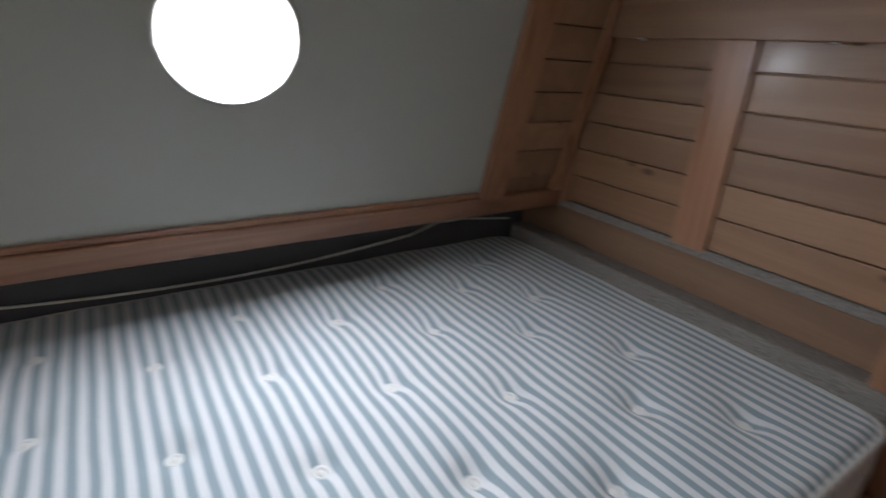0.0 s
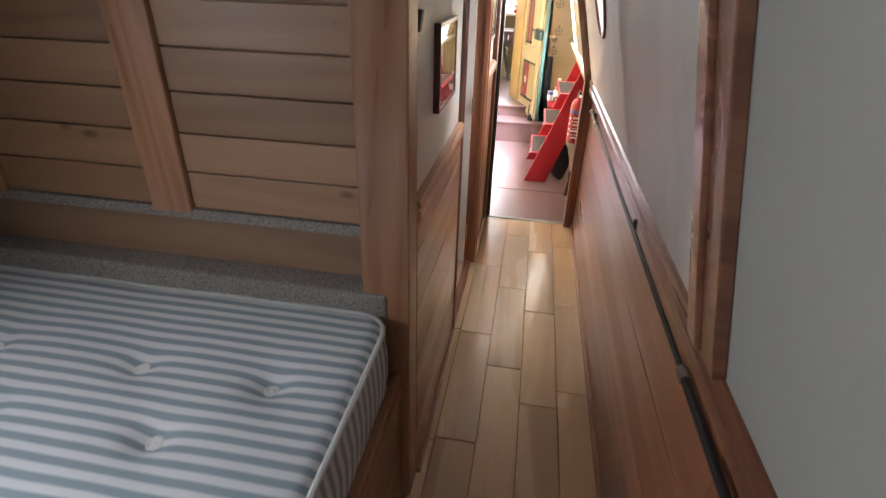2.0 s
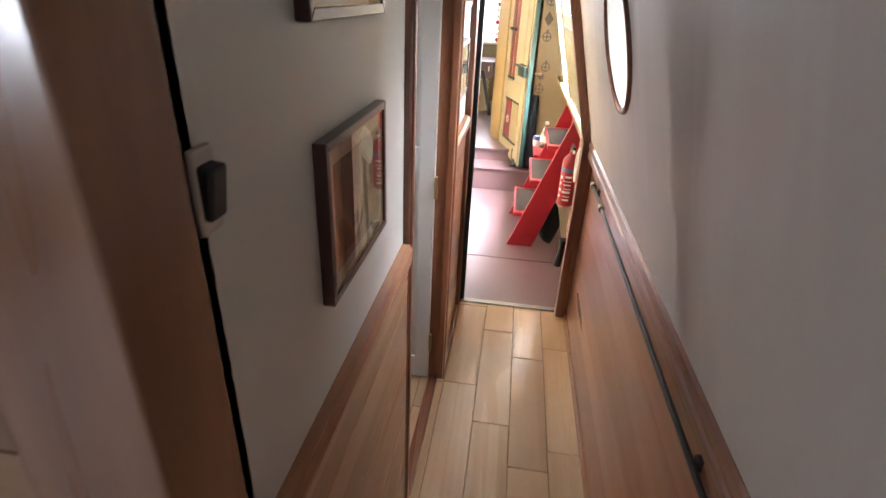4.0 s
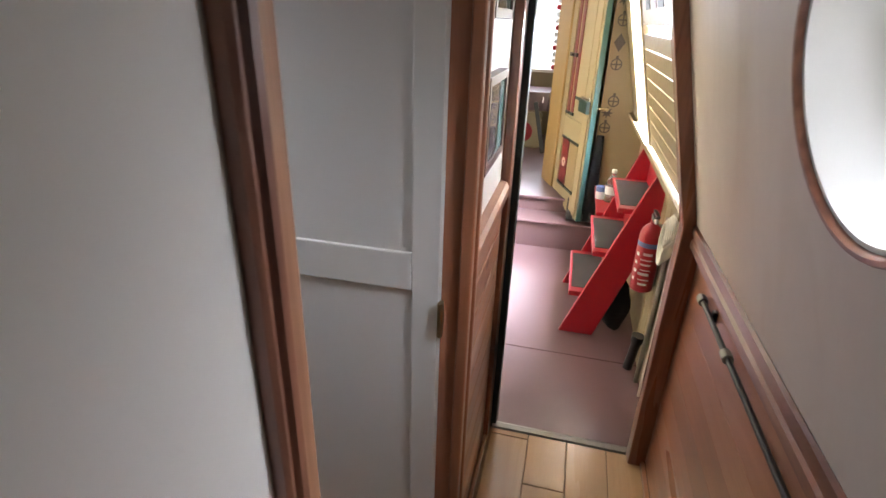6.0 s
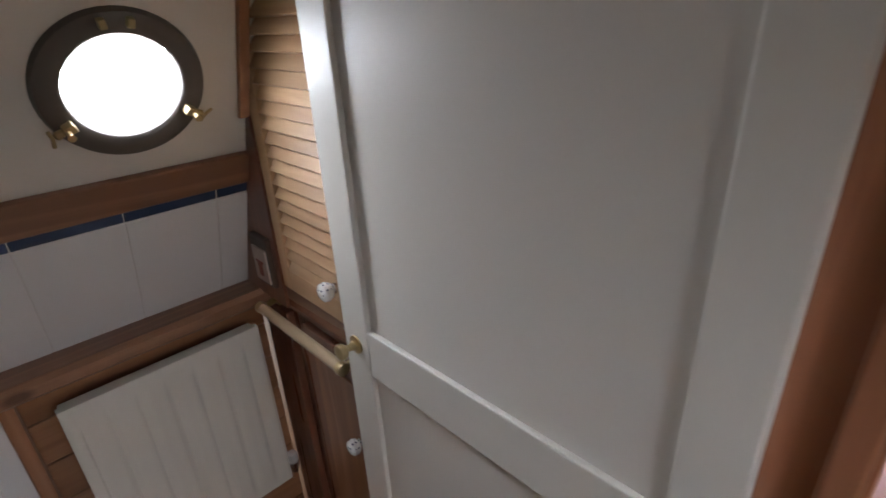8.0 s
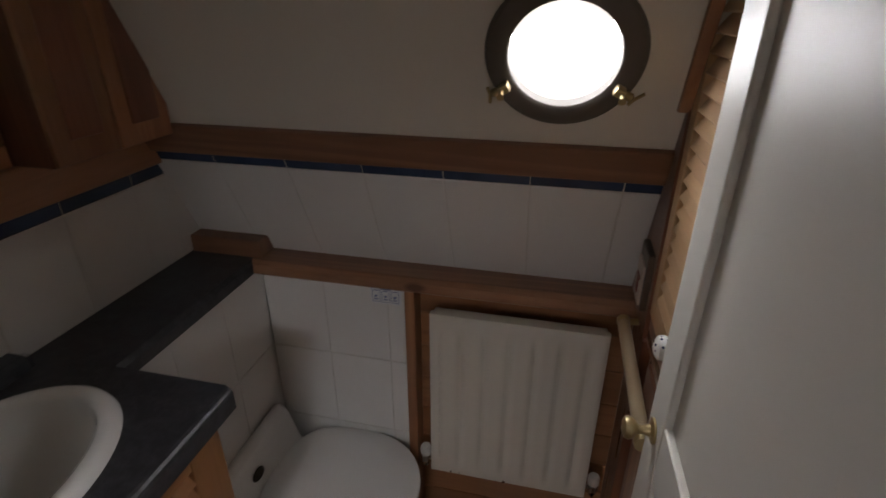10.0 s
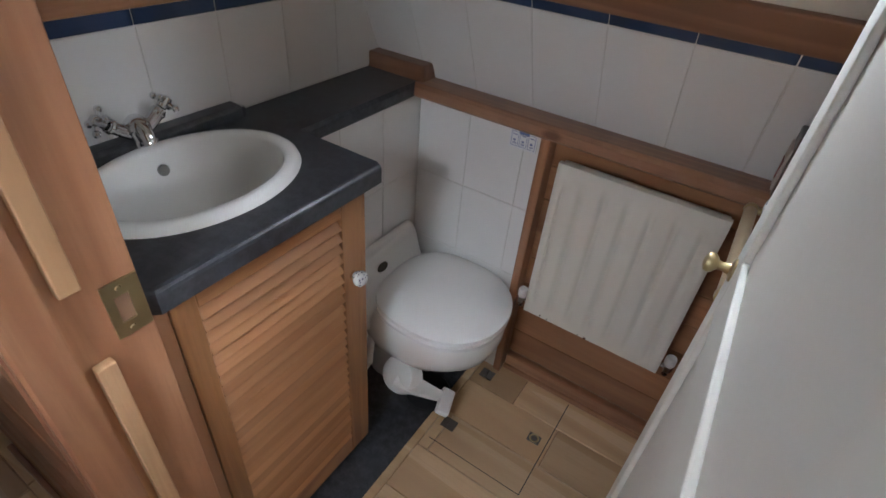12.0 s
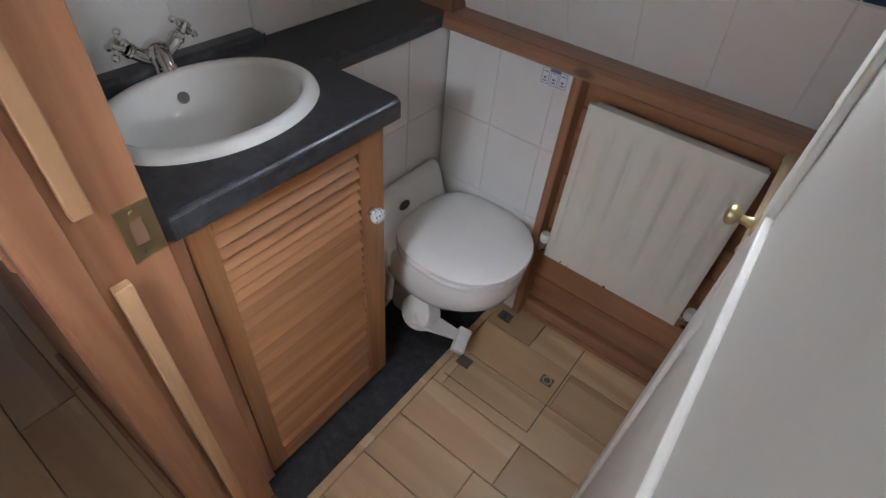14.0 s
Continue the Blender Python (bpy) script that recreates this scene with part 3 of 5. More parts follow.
        t.matrix_parent_inverse = Matrix.Translation(-ob.location)
        t.matrix_basis = m


mattress()
single("cord", tube([(-0.5 + 0.12 * k, 1.615, 0.80 - 0.07 * abs(math.sin(k * 0.21 + 0.3)) + (0.02 if k > 12 else 0)) for k in range(17)], 0.004, 6), cable_white, "thin pale cord tucked behind the mattress", "cord", smooth=True)
shelf = thing("bed_shelf", (1.42, 0.9, 0.5), "carpeted ledge behind the mattress against the planked bulkhead", "shelf")
part("carpet", box(1.416, 1.508, 0.262, 1.60, 0.50, 0.772, 0.012, 3), carpet_m, shelf, "beige carpet")
part("edge_strip", box(1.413, 1.416, 0.262, 1.60, 0.50, 0.70), pine[1], shelf)
setting("bulkhead_backboard", box(1.490, 1.515, 0.30, 1.60, 0.775, 0.895), brownply, "plain brown board above the carpeted ledge")
setting("bulkhead_ledge", box(1.484, 1.515, 0.32, 1.60, 0.895, 0.925, 0.003), carpet_m)
bulk = setting("bulkhead_planking", box(1.508, 1.515, 0.30, 1.60, 0.925, 1.95), brownply, "horizontal pine planking on the bulkhead")
for k in range(6):
    z = 0.927 + k * 0.1005
    for y0, y1 in ((0.325, 0.802), (0.915, 1.46)):
        ob = piece("plank", mesh_of("plank", box(-0.008, 0.008, -(y1 - y0) / 2, (y1 - y0) / 2, 0.0, 0.097, 0.003), plank_pine), bulk, pose(1.501, (y0 + y1) / 2, z))
setting("bulkhead_post", box(1.425, 1.515, 0.204, 0.325, -0.012, 1.95, 0.004), pine[2], "varnished pine corner post with a knot")
setting("bulkhead_stile", box(1.478, 1.51, 0.802, 0.915, 0.915, 1.511, 0.004), pine[2], "varnished pine stile between the planked panels")
setting("bulkhead_stile_corner", box(1.478, 1.51, 1.36, 1.47, 0.915, 1.511, 0.004), pine[2])
# timber side panel by the hull, leaning with it
setting("wall_port_bed_panel", holed(1.10, 1.52, 0.03, 1.10, [], 0.03, PORT_BED), brownply)
for k in range(9):
    setting("port_bed_plank", moved(box(1.20, 1.48, 0.135 + k * 0.103, 0.235 + k * 0.103, 0.0, 0.012, 0.003), PORT_BED), plank_pine)
setting("port_bed_stile", moved(box(1.085, 1.195, 0.03, 1.10, 0.0, 0.022, 0.004), PORT_BED), pine[2])
setting("port_bed_stile_corner", moved(box(1.42, 1.475, 0.03, 1.10, 0.0, 0.02, 0.004), PORT_BED), pine[2])
setting("rail_port_bed", moved(join(box(-1.5, 1.50, 0.0, 0.07, 0.0, 0.022, 0.004), box(-1.5, 1.085, 0.07, 0.088, 0.0, 0.012, 0.004)), PORT_BED), pine[0], "varnished pine rail under the pale lining")
cup = thing("overhead_cupboard", (1.45, 0.85, 1.50), "shallow varnished pine cupboard front high on the planked bulkhead", "cupboard")
part("body", box(1.455, 1.508, 0.325, 1.47, 1.512, 1.95, 0.003), plank_pine, cup)
part("front_rail", box(1.437, 1.455, 0.325, 1.47, 1.504, 1.95, 0.004), plank_pine, cup)
for y in (0.62, 1.15):
    lamp_ob = thing("spotlight", (1.468, y, 1.495), "small chrome downlight under the overhead cupboard", "lamp", "cupboard downlights")
    part("bezel", lathe([(0, 0.0), (0.026, 0.0), (0.030, -0.004), (0.027, -0.012), (0.020, -0.013), (0.018, -0.008), (0, -0.008)], pose(1.470, y, 1.512), 20), chrome, lamp_ob, smooth=True)


def porthole(name, frame_m, u, v, r_glass, r_out, label, mat, dogs=False, depth=0.10, w=0.0):
    """A round window in a leaning lining: liner tube, rim and pane."""
    at = frame_m @ Matrix.Translation((u, v, w))
    ob = thing(name, at.translation, label, "porthole")
    part("liner", lathe([(r_glass + 0.006, -depth), (r_glass + 0.012, 0.001), (r_glass + 0.018, 0.001), (r_glass + 0.014, -depth)], at, 48), white_gloss, ob, "white liner", True)
    if dogs:
        part("rim", lathe([(r_glass, -0.012), (r_glass, 0.006), (r_glass + 0.004, 0.010), (r_out - 0.012, 0.013), (r_out - 0.004, 0.010), (r_out, 0.0), (r_out, -0.004), (r_glass, -0.012)], at, 48), mat, ob, smooth=True)
    else:
        part("rim", lathe([(r_out - 0.012, 0.0), (r_out - 0.012, 0.006), (r_out - 0.009, 0.010), (r_out - 0.003, 0.010), (r_out, 0.006), (r_out, 0.0), (r_out - 0.012, 0.0)], at, 48), mat, ob, smooth=True)
    pane = part("pane", lathe([(0, -depth + 0.012), (r_glass + 0.006, -depth + 0.012), (r_glass + 0.006, -depth + 0.008), (0, -depth + 0.008)], at, 48), glass, ob)
    pane.visible_shadow = False
    if dogs:
        for a in (-28, 208):
            p = at @ pose(0, 0, 0.012, 0, 0, a) @ Matrix.Translation((r_out - 0.018, 0, 0))
            dog = part("dog", moved(join(box(-0.012, 0.004, -0.007, 0.007, 0.0, 0.016, 0.002), lathe([(0.004, 0.0), (0.004, 0.03), (0.006, 0.032), (0, 0.034)], Matrix(), 10)), p), brass, ob, "brass clamp", True)
            part("thumbscrew", moved(join(lathe([(0.006, 0.0), (0.007, 0.010), (0.004, 0.013), (0, 0.014)], pose(0.006, 0, 0.008, 0, 90, 0), 10), tube([(0.020, -0.012, 0.008), (0.022, 0.0, 0.008), (0.03, 0.014, 0.006)], 0.003, 6)), p), dull_brass, dog, smooth=True)
        for a in (80, 100):
            p = at @ pose(0, 0, 0.010, 0, 0, a) @ Matrix.Translation((r_out - 0.016, 0, 0))
            part("hinge_lug", moved(box(-0.007, 0.007, -0.005, 0.005, 0.0, 0.012, 0.002), p), dull_brass, ob)
    return ob


porthole("porthole_bed", PORT_BED, 0.288, 0.548, 0.128, 0.152, "round porthole in a pale lining above the bed, daylight behind", greenish)
pc = porthole("porthole_corridor", STAR, 2.636, 0.545, 0.155, 0.186, "round corridor porthole with a brown wooden rim and deep cream liner", mahogany[0], depth=0.13)
part("window_ring", lathe([(0.128, -0.118), (0.128, -0.106), (0.134, -0.102), (0.158, -0.102), (0.160, -0.118), (0.128, -0.118)], STAR @ Matrix.Translation((2.636, 0.545, 0)), 48), white_gloss, pc, "painted ring round the pane", True)
porthole("porthole_bath", PORT_BATH, 2.79, 0.538, 0.083, 0.119, "bronze bathroom porthole with brass clamps, daylight behind", bronze, True, 0.06)

# corridor: rod, prints, switch
rod = thing("boat_pole", (2.3, -0.392, 0.82), "thin black jointed pole on brackets under the rail", "pole")
part("shaft", tube([(-0.9, -0.392, 0.82), (1.21, -0.392, 0.82)], 0.0088, 12), black, rod, smooth=True)
part("thin_shaft", tube([(1.21, -0.392, 0.82), (3.385, -0.392, 0.82)], 0.0068, 12), black, rod, smooth=True)
for x in (1.21, 3.12, 3.385):
    part("ferrule", lathe([(0.0, -0.016), (0.0125, -0.015), (0.0135, 0), (0.0125, 0.015), (0.0, 0.016)], pose(x, -0.392, 0.82, 0, 90, 0), 14), grey_steel, rod, "steel ferrule", True)
for x in (0.2, 1.9, 3.3):
    part("bracket", box(x - 0.008, x + 0.008, -0.412, -0.398, 0.805, 0.835, 0.002), black, rod)


def picture(x0, x1, z0, z1, y, group, label, art, frame_w=0.014, deep=0.018, border=0.024, lean=0.0):
    ob = thing("framed_print", ((x0 + x1) / 2, y, z0), label, "picture", group)
    w = frame_w
    for q in ([(x0, z0), (x1, z0), (x1 - w, z0 + w), (x0 + w, z0 + w)], [(x1, z0), (x1, z1), (x1 - w, z1 - w), (x1 - w, z0 + w)], [(x1, z1), (x0, z1), (x0 + w, z1 - w), (x1 - w, z1 - w)], [(x0, z1), (x0, z0), (x0 + w, z0 + w), (x0 + w, z1 - w)]):
        part("frame_side", prism(q, "y", y - deep, y, 0.0015), dark_frame, ob)
    g = 0.004
    part("gilt_slip", join(box(x0 + w, x0 + w + g, y - deep * 0.7, y - 0.002, z0 + w, z1 - w), box(x1 - w - g, x1 - w, y - deep * 0.7, y - 0.002, z0 + w, z1 - w), box(x0 + w, x1 - w, y - deep * 0.7, y - 0.002, z0 + w, z0 + w + g), box(x0 + w, x1 - w, y - deep * 0.7, y - 0.002, z1 - w - g, z1 - w)), gilt, ob, "thin gilt slip")
    f = y - deep + 0.013
    part("mount", box(x0 + w, x1 - w, f - 0.006, y - 0.001, z0 + w, z1 - w), mount, ob)
    b = w + border
    pr = part("print", box(x0 + b, x1 - b, f - 0.0073, f - 0.0062, z0 + b, z1 - b), art, ob, "faded sepia print, lightened for the haze of its glass")
    dx, dz = x1 - x0 - 2 * b, z1 - z0 - 2 * b
    rng = random.Random(int(x0 * 1000 + z0 * 100))
    ridge = [(k / 24, 0.30 + 0.16 * math.sin(k * 0.42 + 1.0) + 0.20 * max(0.0, k / 24 - 0.45) + rng.uniform(-0.035, 0.035)) for k in range(25)]
    part("print_dark", prism([(x0 + b + dx * u, z0 + b + dz * v) for u, v in ridge + [(1.0, 0.10), (0.55, 0.06), (0.0, 0.14)]], "y", f - 0.0082, f - 0.0074), photo_dark, pr)
    for u, v, du, dv in ((0.72, 0.38, 0.10, 0.34), (0.84, 0.40, 0.12, 0.50), (0.30, 0.26, 0.13, 0.12), (0.52, 0.24, 0.09, 0.16)):
        part("print_mark", box(x0 + b + dx * u, x0 + b + dx * (u + du), f - 0.0088, f - 0.0083, z0 + b + dz * v, z0 + b + dz * (v + dv)), photo_deep, pr)
    pane = part("pane", box(x0 + w, x1 - w, f - 0.0105, f - 0.0090, z0 + w, z1 - w), picture_glass, ob)
    pane.visible_shadow = False
    return ob


picture(1.772, 2.066, 1.148, 1.378, 0.218, "prints in the corridor", "dark-framed faded sepia print, lightened for glass haze, with a cream mount on the partition", photo_brown, 0.013)
picture(1.752, 2.066, 1.512, 1.76, 0.218, "prints in the corridor", "dark-framed print with glass hung above another on the partition", photo_brown)
picture(3.085, 3.345, 1.188, 1.392, 0.205, "prints beyond the door", "dark-framed print beside the engine room doorway", photo_brown, 0.02, 0.024, 0.016)
picture(3.085, 3.345, 1.50, 1.72, 0.205, "prints beyond the door", "upper dark-framed print beside the engine room doorway", photo_brown, 0.02, 0.024, 0.016)
sw = thing("light_switch", (1.45, 0.206, 1.38), "brown light switch on a pale plate near the post", "switch")
part("plate", box(1.532, 1.562, 0.211, 0.218, 1.365, 1.435, 0.003), mount, sw)
part("rocker", moved(box(-0.012, 0.012, -0.008, 0.008, -0.022, 0.022, 0.003), pose(1.547, 0.210, 1.40, 8, 0, 0)), black, sw)

# bathroom door, standing open at right angles to the corridor
door = thing("bathroom_door", (2.958, 0.24, 0), "white painted two-panel bathroom door standing open", "door")
DX0, DX1, DY0, DY1 = 2.952, 2.985, 0.243, 0.838
part("core", box(DX0 + 0.010, DX1 - 0.010, DY0, DY1, 0.012, 1.89), white_gloss, door)
for side, (a, b) in enumerate(((DX0, DX0 + 0.010), (DX1 - 0.010, DX1))):
    for name, y0, y1, z0, z1 in (("stile", DY0, 0.302, 0.012, 1.89), ("stile", 0.772, DY1, 0.012, 1.89), ("rail", 0.302, 0.772, 0.012, 0.12), ("rail", 0.302, 0.772, 0.962, 1.05), ("rail", 0.302, 0.772, 1.80, 1.89)):
        part(name, box(a, b, y0, y1, z0, z1, 0.0025), white_gloss, door)
for z in (0.205, 0.905, 1.70):
    hg = part("hinge", box(2.940, 2.962, 0.2315, 0.2415, z - 0.04, z + 0.04, 0.001), dull_brass, door, "dull brass hinge")
    part("pin", tube([(2.944, 0.236, z - 0.042), (2.944, 0.236, z + 0.042)], 0.006, 10), dull_brass, hg, smooth=True)
knob_prof = [(r * 0.82, h * 0.9) for r, h in [(0.020, 0.0), (0.020, 0.003), (0.010, 0.006), (0.007, 0.016), (0.008, 0.022), (0.016, 0.028), (0.018, 0.034), (0.016, 0.039), (0.009, 0.042), (0, 0.043)]]
part("knob", lathe(knob_prof, pose(DX0, 0.806, 1.012, 0, -90, 0), 24), brass, door, "polished brass knob", True)
part("knob", lathe(knob_prof, pose(DX1, 0.806, 1.012, 0, 90, 0), 24), brass, door, "", True)
part("latch_plate", box(2.958, 2.980, 0.837, 0.8395, 0.95, 1.06, 0.001), brass, door)
strike = thing("strike_plate", (2.328, 0.325, 0.94), "brass strike plate screwed to the pine jamb", "strike plate")
part("plate", join(box(2.328, 2.3305, 0.305, 0.316, 0.90, 0.985), box(2.328, 2.3305, 0.334, 0.35, 0.90, 0.985), box(2.328, 2.3305, 0.316, 0.334, 0.90, 0.922), box(2.328, 2.3305, 0.316, 0.334, 0.963, 0.985)), dull_brass, strike)
part("hole", box(2.3282, 2.3288, 0.316, 0.334, 0.922, 0.963), brownply, strike)
for z in (0.910, 0.975):
    part("screw", lathe([(0, 0.0015), (0.003, 0.0012), (0.004, 0)], pose(2.3305, 0.325, z, 0, 90, 0), 10), dull_brass, strike)
door.rotation_euler = (0, 0, radians(0.75))
for z0, z1 in ((0.0, 0.885), (1.005, 1.90)):
    single("door_stop", box(2.328, 2.343, 0.264, 0.288, z0, z1, 0.002), white_pine, "bare pine door stop strip nailed to the jamb", "door stop", "door stops")

# ---- bathroom ----
def louvred(ob, x0, x1, y0, y1, z0, z1, stile, slats_z0, slats_z1, pitch, face, mat, slope=32, half=0.60, thick=0.0028, stile_far=None):
    """A louvred door in the x plane: stiles, rails and tilted slats; face is +1 or -1 towards x."""
    a, b = y0 + stile, y1 - (stile_far or stile)
    d = part("door", box(*((x0, x0 + 0.005) if face > 0 else (x1 - 0.005, x1)), a, b, slats_z0, slats_z1), brownply, ob)
    part("stile", box(x0, x1, y0, a, z0, z1, 0.002), mat[2], d)
    part("stile", box(x0, x1, b, y1, z0, z1, 0.002), mat[2], d)
    part("rail", box(x0, x1, a, b, z0, slats_z0, 0.002), mat[1], d)
    part("rail", box(x0, x1, a, b, slats_z1, z1, 0.002), mat[1], d)
    me = mesh_of("slat", box(-thick, thick, -(b - a) / 2, (b - a) / 2, -pitch * half, pitch * half, 0.001), mat[0])
    n = int((slats_z1 - slats_z0) / pitch)
    fx = x1 - 0.0105 if face > 0 else x0 + 0.0105
    for k in range(n):
        s = new("slat", me)
        s.parent = d
        s.matrix_basis = pose(fx, (a + b) / 2, slats_z0 + pitch * (k + 0.5), 0, -slope * face, 0)
    return d


def pull(parent, x, y, z, face):
    k = part("pull", lathe([(0.010, 0.0), (0.011, 0.006), (0.007, 0.010)], pose(x, y, z, 0, 90 * face, 0), 18), chrome, parent, "chrome pull stem", True)
    part("porcelain", lathe([(0.007, 0.009), (0.015, 0.013), (0.0185, 0.021), (0.017, 0.029), (0.010, 0.034), (0, 0.0355)], pose(x, y, z, 0, 90 * face, 0), 20), knob_m, k, "white porcelain knob with blue dots", True)


van = thing("vanity_cabinet", (2.15, 0.6, 0), "pine vanity cabinet with a louvred door", "cabinet")
part("body", join(box(1.945, 2.275, 0.354, 0.40, 0.0, 0.895), box(1.945, 2.275, 0.794, 0.812, 0.0, 0.895)), pine[2], van)
part("plinth", box(2.24, 2.262, 0.40, 0.794, 0.0, 0.06), pine[1], van)
d = louvred(van, 2.277, 2.30, 0.385, 0.812, 0.03, 0.893, 0.042, 0.10, 0.845, 0.0275, 1, amber, 36, 0.58, 0.003, 0.070)
part("end_stile", box(2.277, 2.297, 0.352, 0.384, 0.0, 0.893, 0.002), pine[2], van)
pull(d, 2.30, 0.768, 0.685, 1)

BX, BY, RX, RY = 2.112, 0.580, 0.152, 0.203


def worktop():
    ob = thing("worktop", (2.15, 0.6, 0.895), "blue-black laminate worktop with a ledge running behind the toilet", "worktop")
    seg = 48
    bm = bmesh.new()
    outer = [(1.93, 0.355), (2.315, 0.355), (2.325, 0.365), (2.325, 0.834), (2.321, 0.838), (1.93, 0.838)]
    inner = [(BX + (RX - 0.02) * math.cos(2 * math.pi * k / seg), BY + (RY - 0.02) * math.sin(2 * math.pi * k / seg)) for k in range(seg)]
    edges = []
    for lp in (outer, inner):
        vs = [bm.verts.new((u, v, 0.935)) for u, v in lp]
        edges += [bm.edges.new((vs[i], vs[(i + 1) % len(vs)])) for i in range(len(vs))]
    bmesh.ops.triangle_fill(bm, use_beauty=True, use_dissolve=False, edges=edges)
    got = bmesh.ops.extrude_face_region(bm, geom=bm.faces[:])
    for v in [g for g in got["geom"] if isinstance(g, bmesh.types.BMVert)]:
        v.co.z -= 0.040
    bmesh.ops.recalc_face_normals(bm, faces=bm.faces[:])
    rim = [e for e in bm.edges if abs(e.verts[0].co.z - 0.935) < 1e-5 and abs(e.verts[1].co.z - 0.935) < 1e-5 and max(e.verts[0].co.x, e.verts[1].co.x) > 2.31 and min(e.verts[0].co.x, e.verts[1].co.x) > 2.29 and len(e.link_faces) == 2 and any(abs(f.normal.z) < 0.5 for f in e.link_faces)]
    bmesh.ops.bevel(bm, geom=rim, offset=0.010, segments=3, profile=0.5, affect="EDGES")
    part("top", bm, worktop_mat, ob)
    part("upstand", prism([(1.930, 0.935), (1.972, 0.935), (1.970, 0.956), (1.963, 0.963), (1.930, 0.963)], "y", 0.355, 0.80, 0.002), worktop_mat, ob)
    part("upstand_end", box(1.950, 1.968, 0.80, 0.809, 0.936, 0.960, 0.002), chrome, ob)
    part("ledge", prism([(1.930, 0.895), (2.100, 0.895), (2.108, 0.902), (2.108, 0.926), (2.100, 0.935), (1.930, 0.935)], "y", 0.838, 1.27, 0.0), worktop_mat, ob)


worktop()


def ring_loft(rings):
    bm = bmesh.new()
    vs = [[bm.verts.new(p) for p in r] for r in rings]
    n = len(rings[0])
    for a, b in zip(vs, vs[1:]):
        for k in range(n):
            bm.faces.new((a[k], a[(k + 1) % n], b[(k + 1) % n], b[k]))
    return bm, vs


def oval(cx, cy, rx, ry, z, n=56):
    return [(cx + rx * math.cos(2 * math.pi * k / n), cy + ry * math.sin(2 * math.pi * k / n), z) for k in range(n)]


sink = thing("wash_basin", (BX, BY, 0.935), "oval white ceramic inset wash basin", "basin")
prof = [(0.0, 0.935), (0.004, 0.944), (0.012, 0.950), (0.022, 0.951), (0.028, 0.947)] + [(0.031 + 0.110 * (1 - math.cos(radians(a))), 0.940 - 0.105 * math.sin(radians(a))) for a in range(0, 91, 9)]
bm, vs = ring_loft([oval(BX, BY, RX - o, RY - o * 1.1, z) for o, z in prof])
bm.faces.new(vs[-1])
bmesh.ops.recalc_face_normals(bm, faces=bm.faces[:])
if min(bm.faces, key=lambda f: f.calc_center_median().z).normal.z < 0:
    for f in bm.faces:
        f.normal_flip()
part("bowl", bm, ceramic, sink, smooth=True)
part("overflow", lathe([(0.0, 0.002), (0.008, 0.002), (0.011, 0.003), (0.012, -0.002)], pose(BX - 0.1145, BY + 0.005, 0.905, 0, 75, 0), 18), grey_steel, sink, "steel overflow hole", True)
part("waste", lathe([(0, 0.001), (0.012, 0.0), (0.018, 0.003), (0.022, 0.002), (0.023, -0.002)], pose(BX, BY, 0.8365), 20), chrome, sink, smooth=True)

TX, TY, TZ = 1.958, 0.580, 0.936
tap = thing("mixer_tap", (TX, TY, TZ), "chrome cross-head monobloc mixer tap behind the basin", "tap")
part("body", lathe([(0.0, 0.0), (0.026, 0.0), (0.027, 0.005), (0.021, 0.010), (0.019, 0.026), (0.024, 0.040), (0.022, 0.056), (0.012, 0.066), (0, 0.068)], pose(TX, TY, TZ), 24), chrome, tap, smooth=True)
part("spout", join(tube([(TX + 0.002, TY, TZ + 0.050), (TX + 0.014, TY, TZ + 0.046), (TX + 0.024, TY, TZ + 0.034), (TX + 0.028, TY, TZ + 0.024)], 0.0150, 16), lathe([(0, -0.003), (0.016, -0.003), (0.017, 0.003), (0.0155, 0.006)], pose(TX + 0.029, TY, TZ + 0.023, 0, -22, 0), 18)), chrome, tap, smooth=True)
for s in (-1, 1):
    part("valve", join(tube([(TX, TY + s * 0.010, TZ + 0.036), (TX, TY + s * 0.030, TZ + 0.050), (TX, TY + s * 0.050, TZ + 0.066)], 0.0125, 14), lathe([(0.0135, -0.004), (0.015, 0), (0.0135, 0.004)], Matrix.Translation((TX, TY + s * 0.044, TZ + 0.061)) @ pose(0, 0, 0, -52 * s, 0, 0), 14)), chrome, tap, smooth=True)
    c = Vector((TX, TY + s * 0.062, TZ + 0.076))
    tilt = pose(0, 0, 0, -52 * s, 0, 0).to_3x3()
    cross = []
    for a in (30, 120):
        arm = tilt @ Vector((math.cos(radians(a)), math.sin(radians(a)), 0)) * 0.023
        cross += [tube([c + arm, c - arm], 0.004, 8)]
        for q in (1, -1):
            cross += [lathe([(0, -0.007), (0.005, -0.005), (0.007, 0), (0.005, 0.005), (0, 0.007)], Matrix.Translation(c + arm * q), 10)]
    cross += [lathe([(0.009, -0.012), (0.011, 0), (0.010, 0.009), (0.006, 0.012), (0, 0.013)], Matrix.Translation(c) @ tilt.to_4x4(), 14)]
    part("cross_head", join(*cross), chrome, tap, smooth=True)

# tiles
tile_lo = setting("wall_bath_tiling_sink", box(WX - 0.008, WX - 0.004, 0.37, 1.31, 0.93, 1.173), grout, "white glazed tiles with a blue border above the basin")
P = 0.166


def tile_mesh(w, h, mat):
    """A tile flat in y and z, its face towards +x."""
    return mesh_of("tile", box(0.0, 0.0025, -w / 2 + 0.0008, w / 2 - 0.0008, -h / 2 + 0.0008, h / 2 - 0.0008, 0.001, 1), mat)


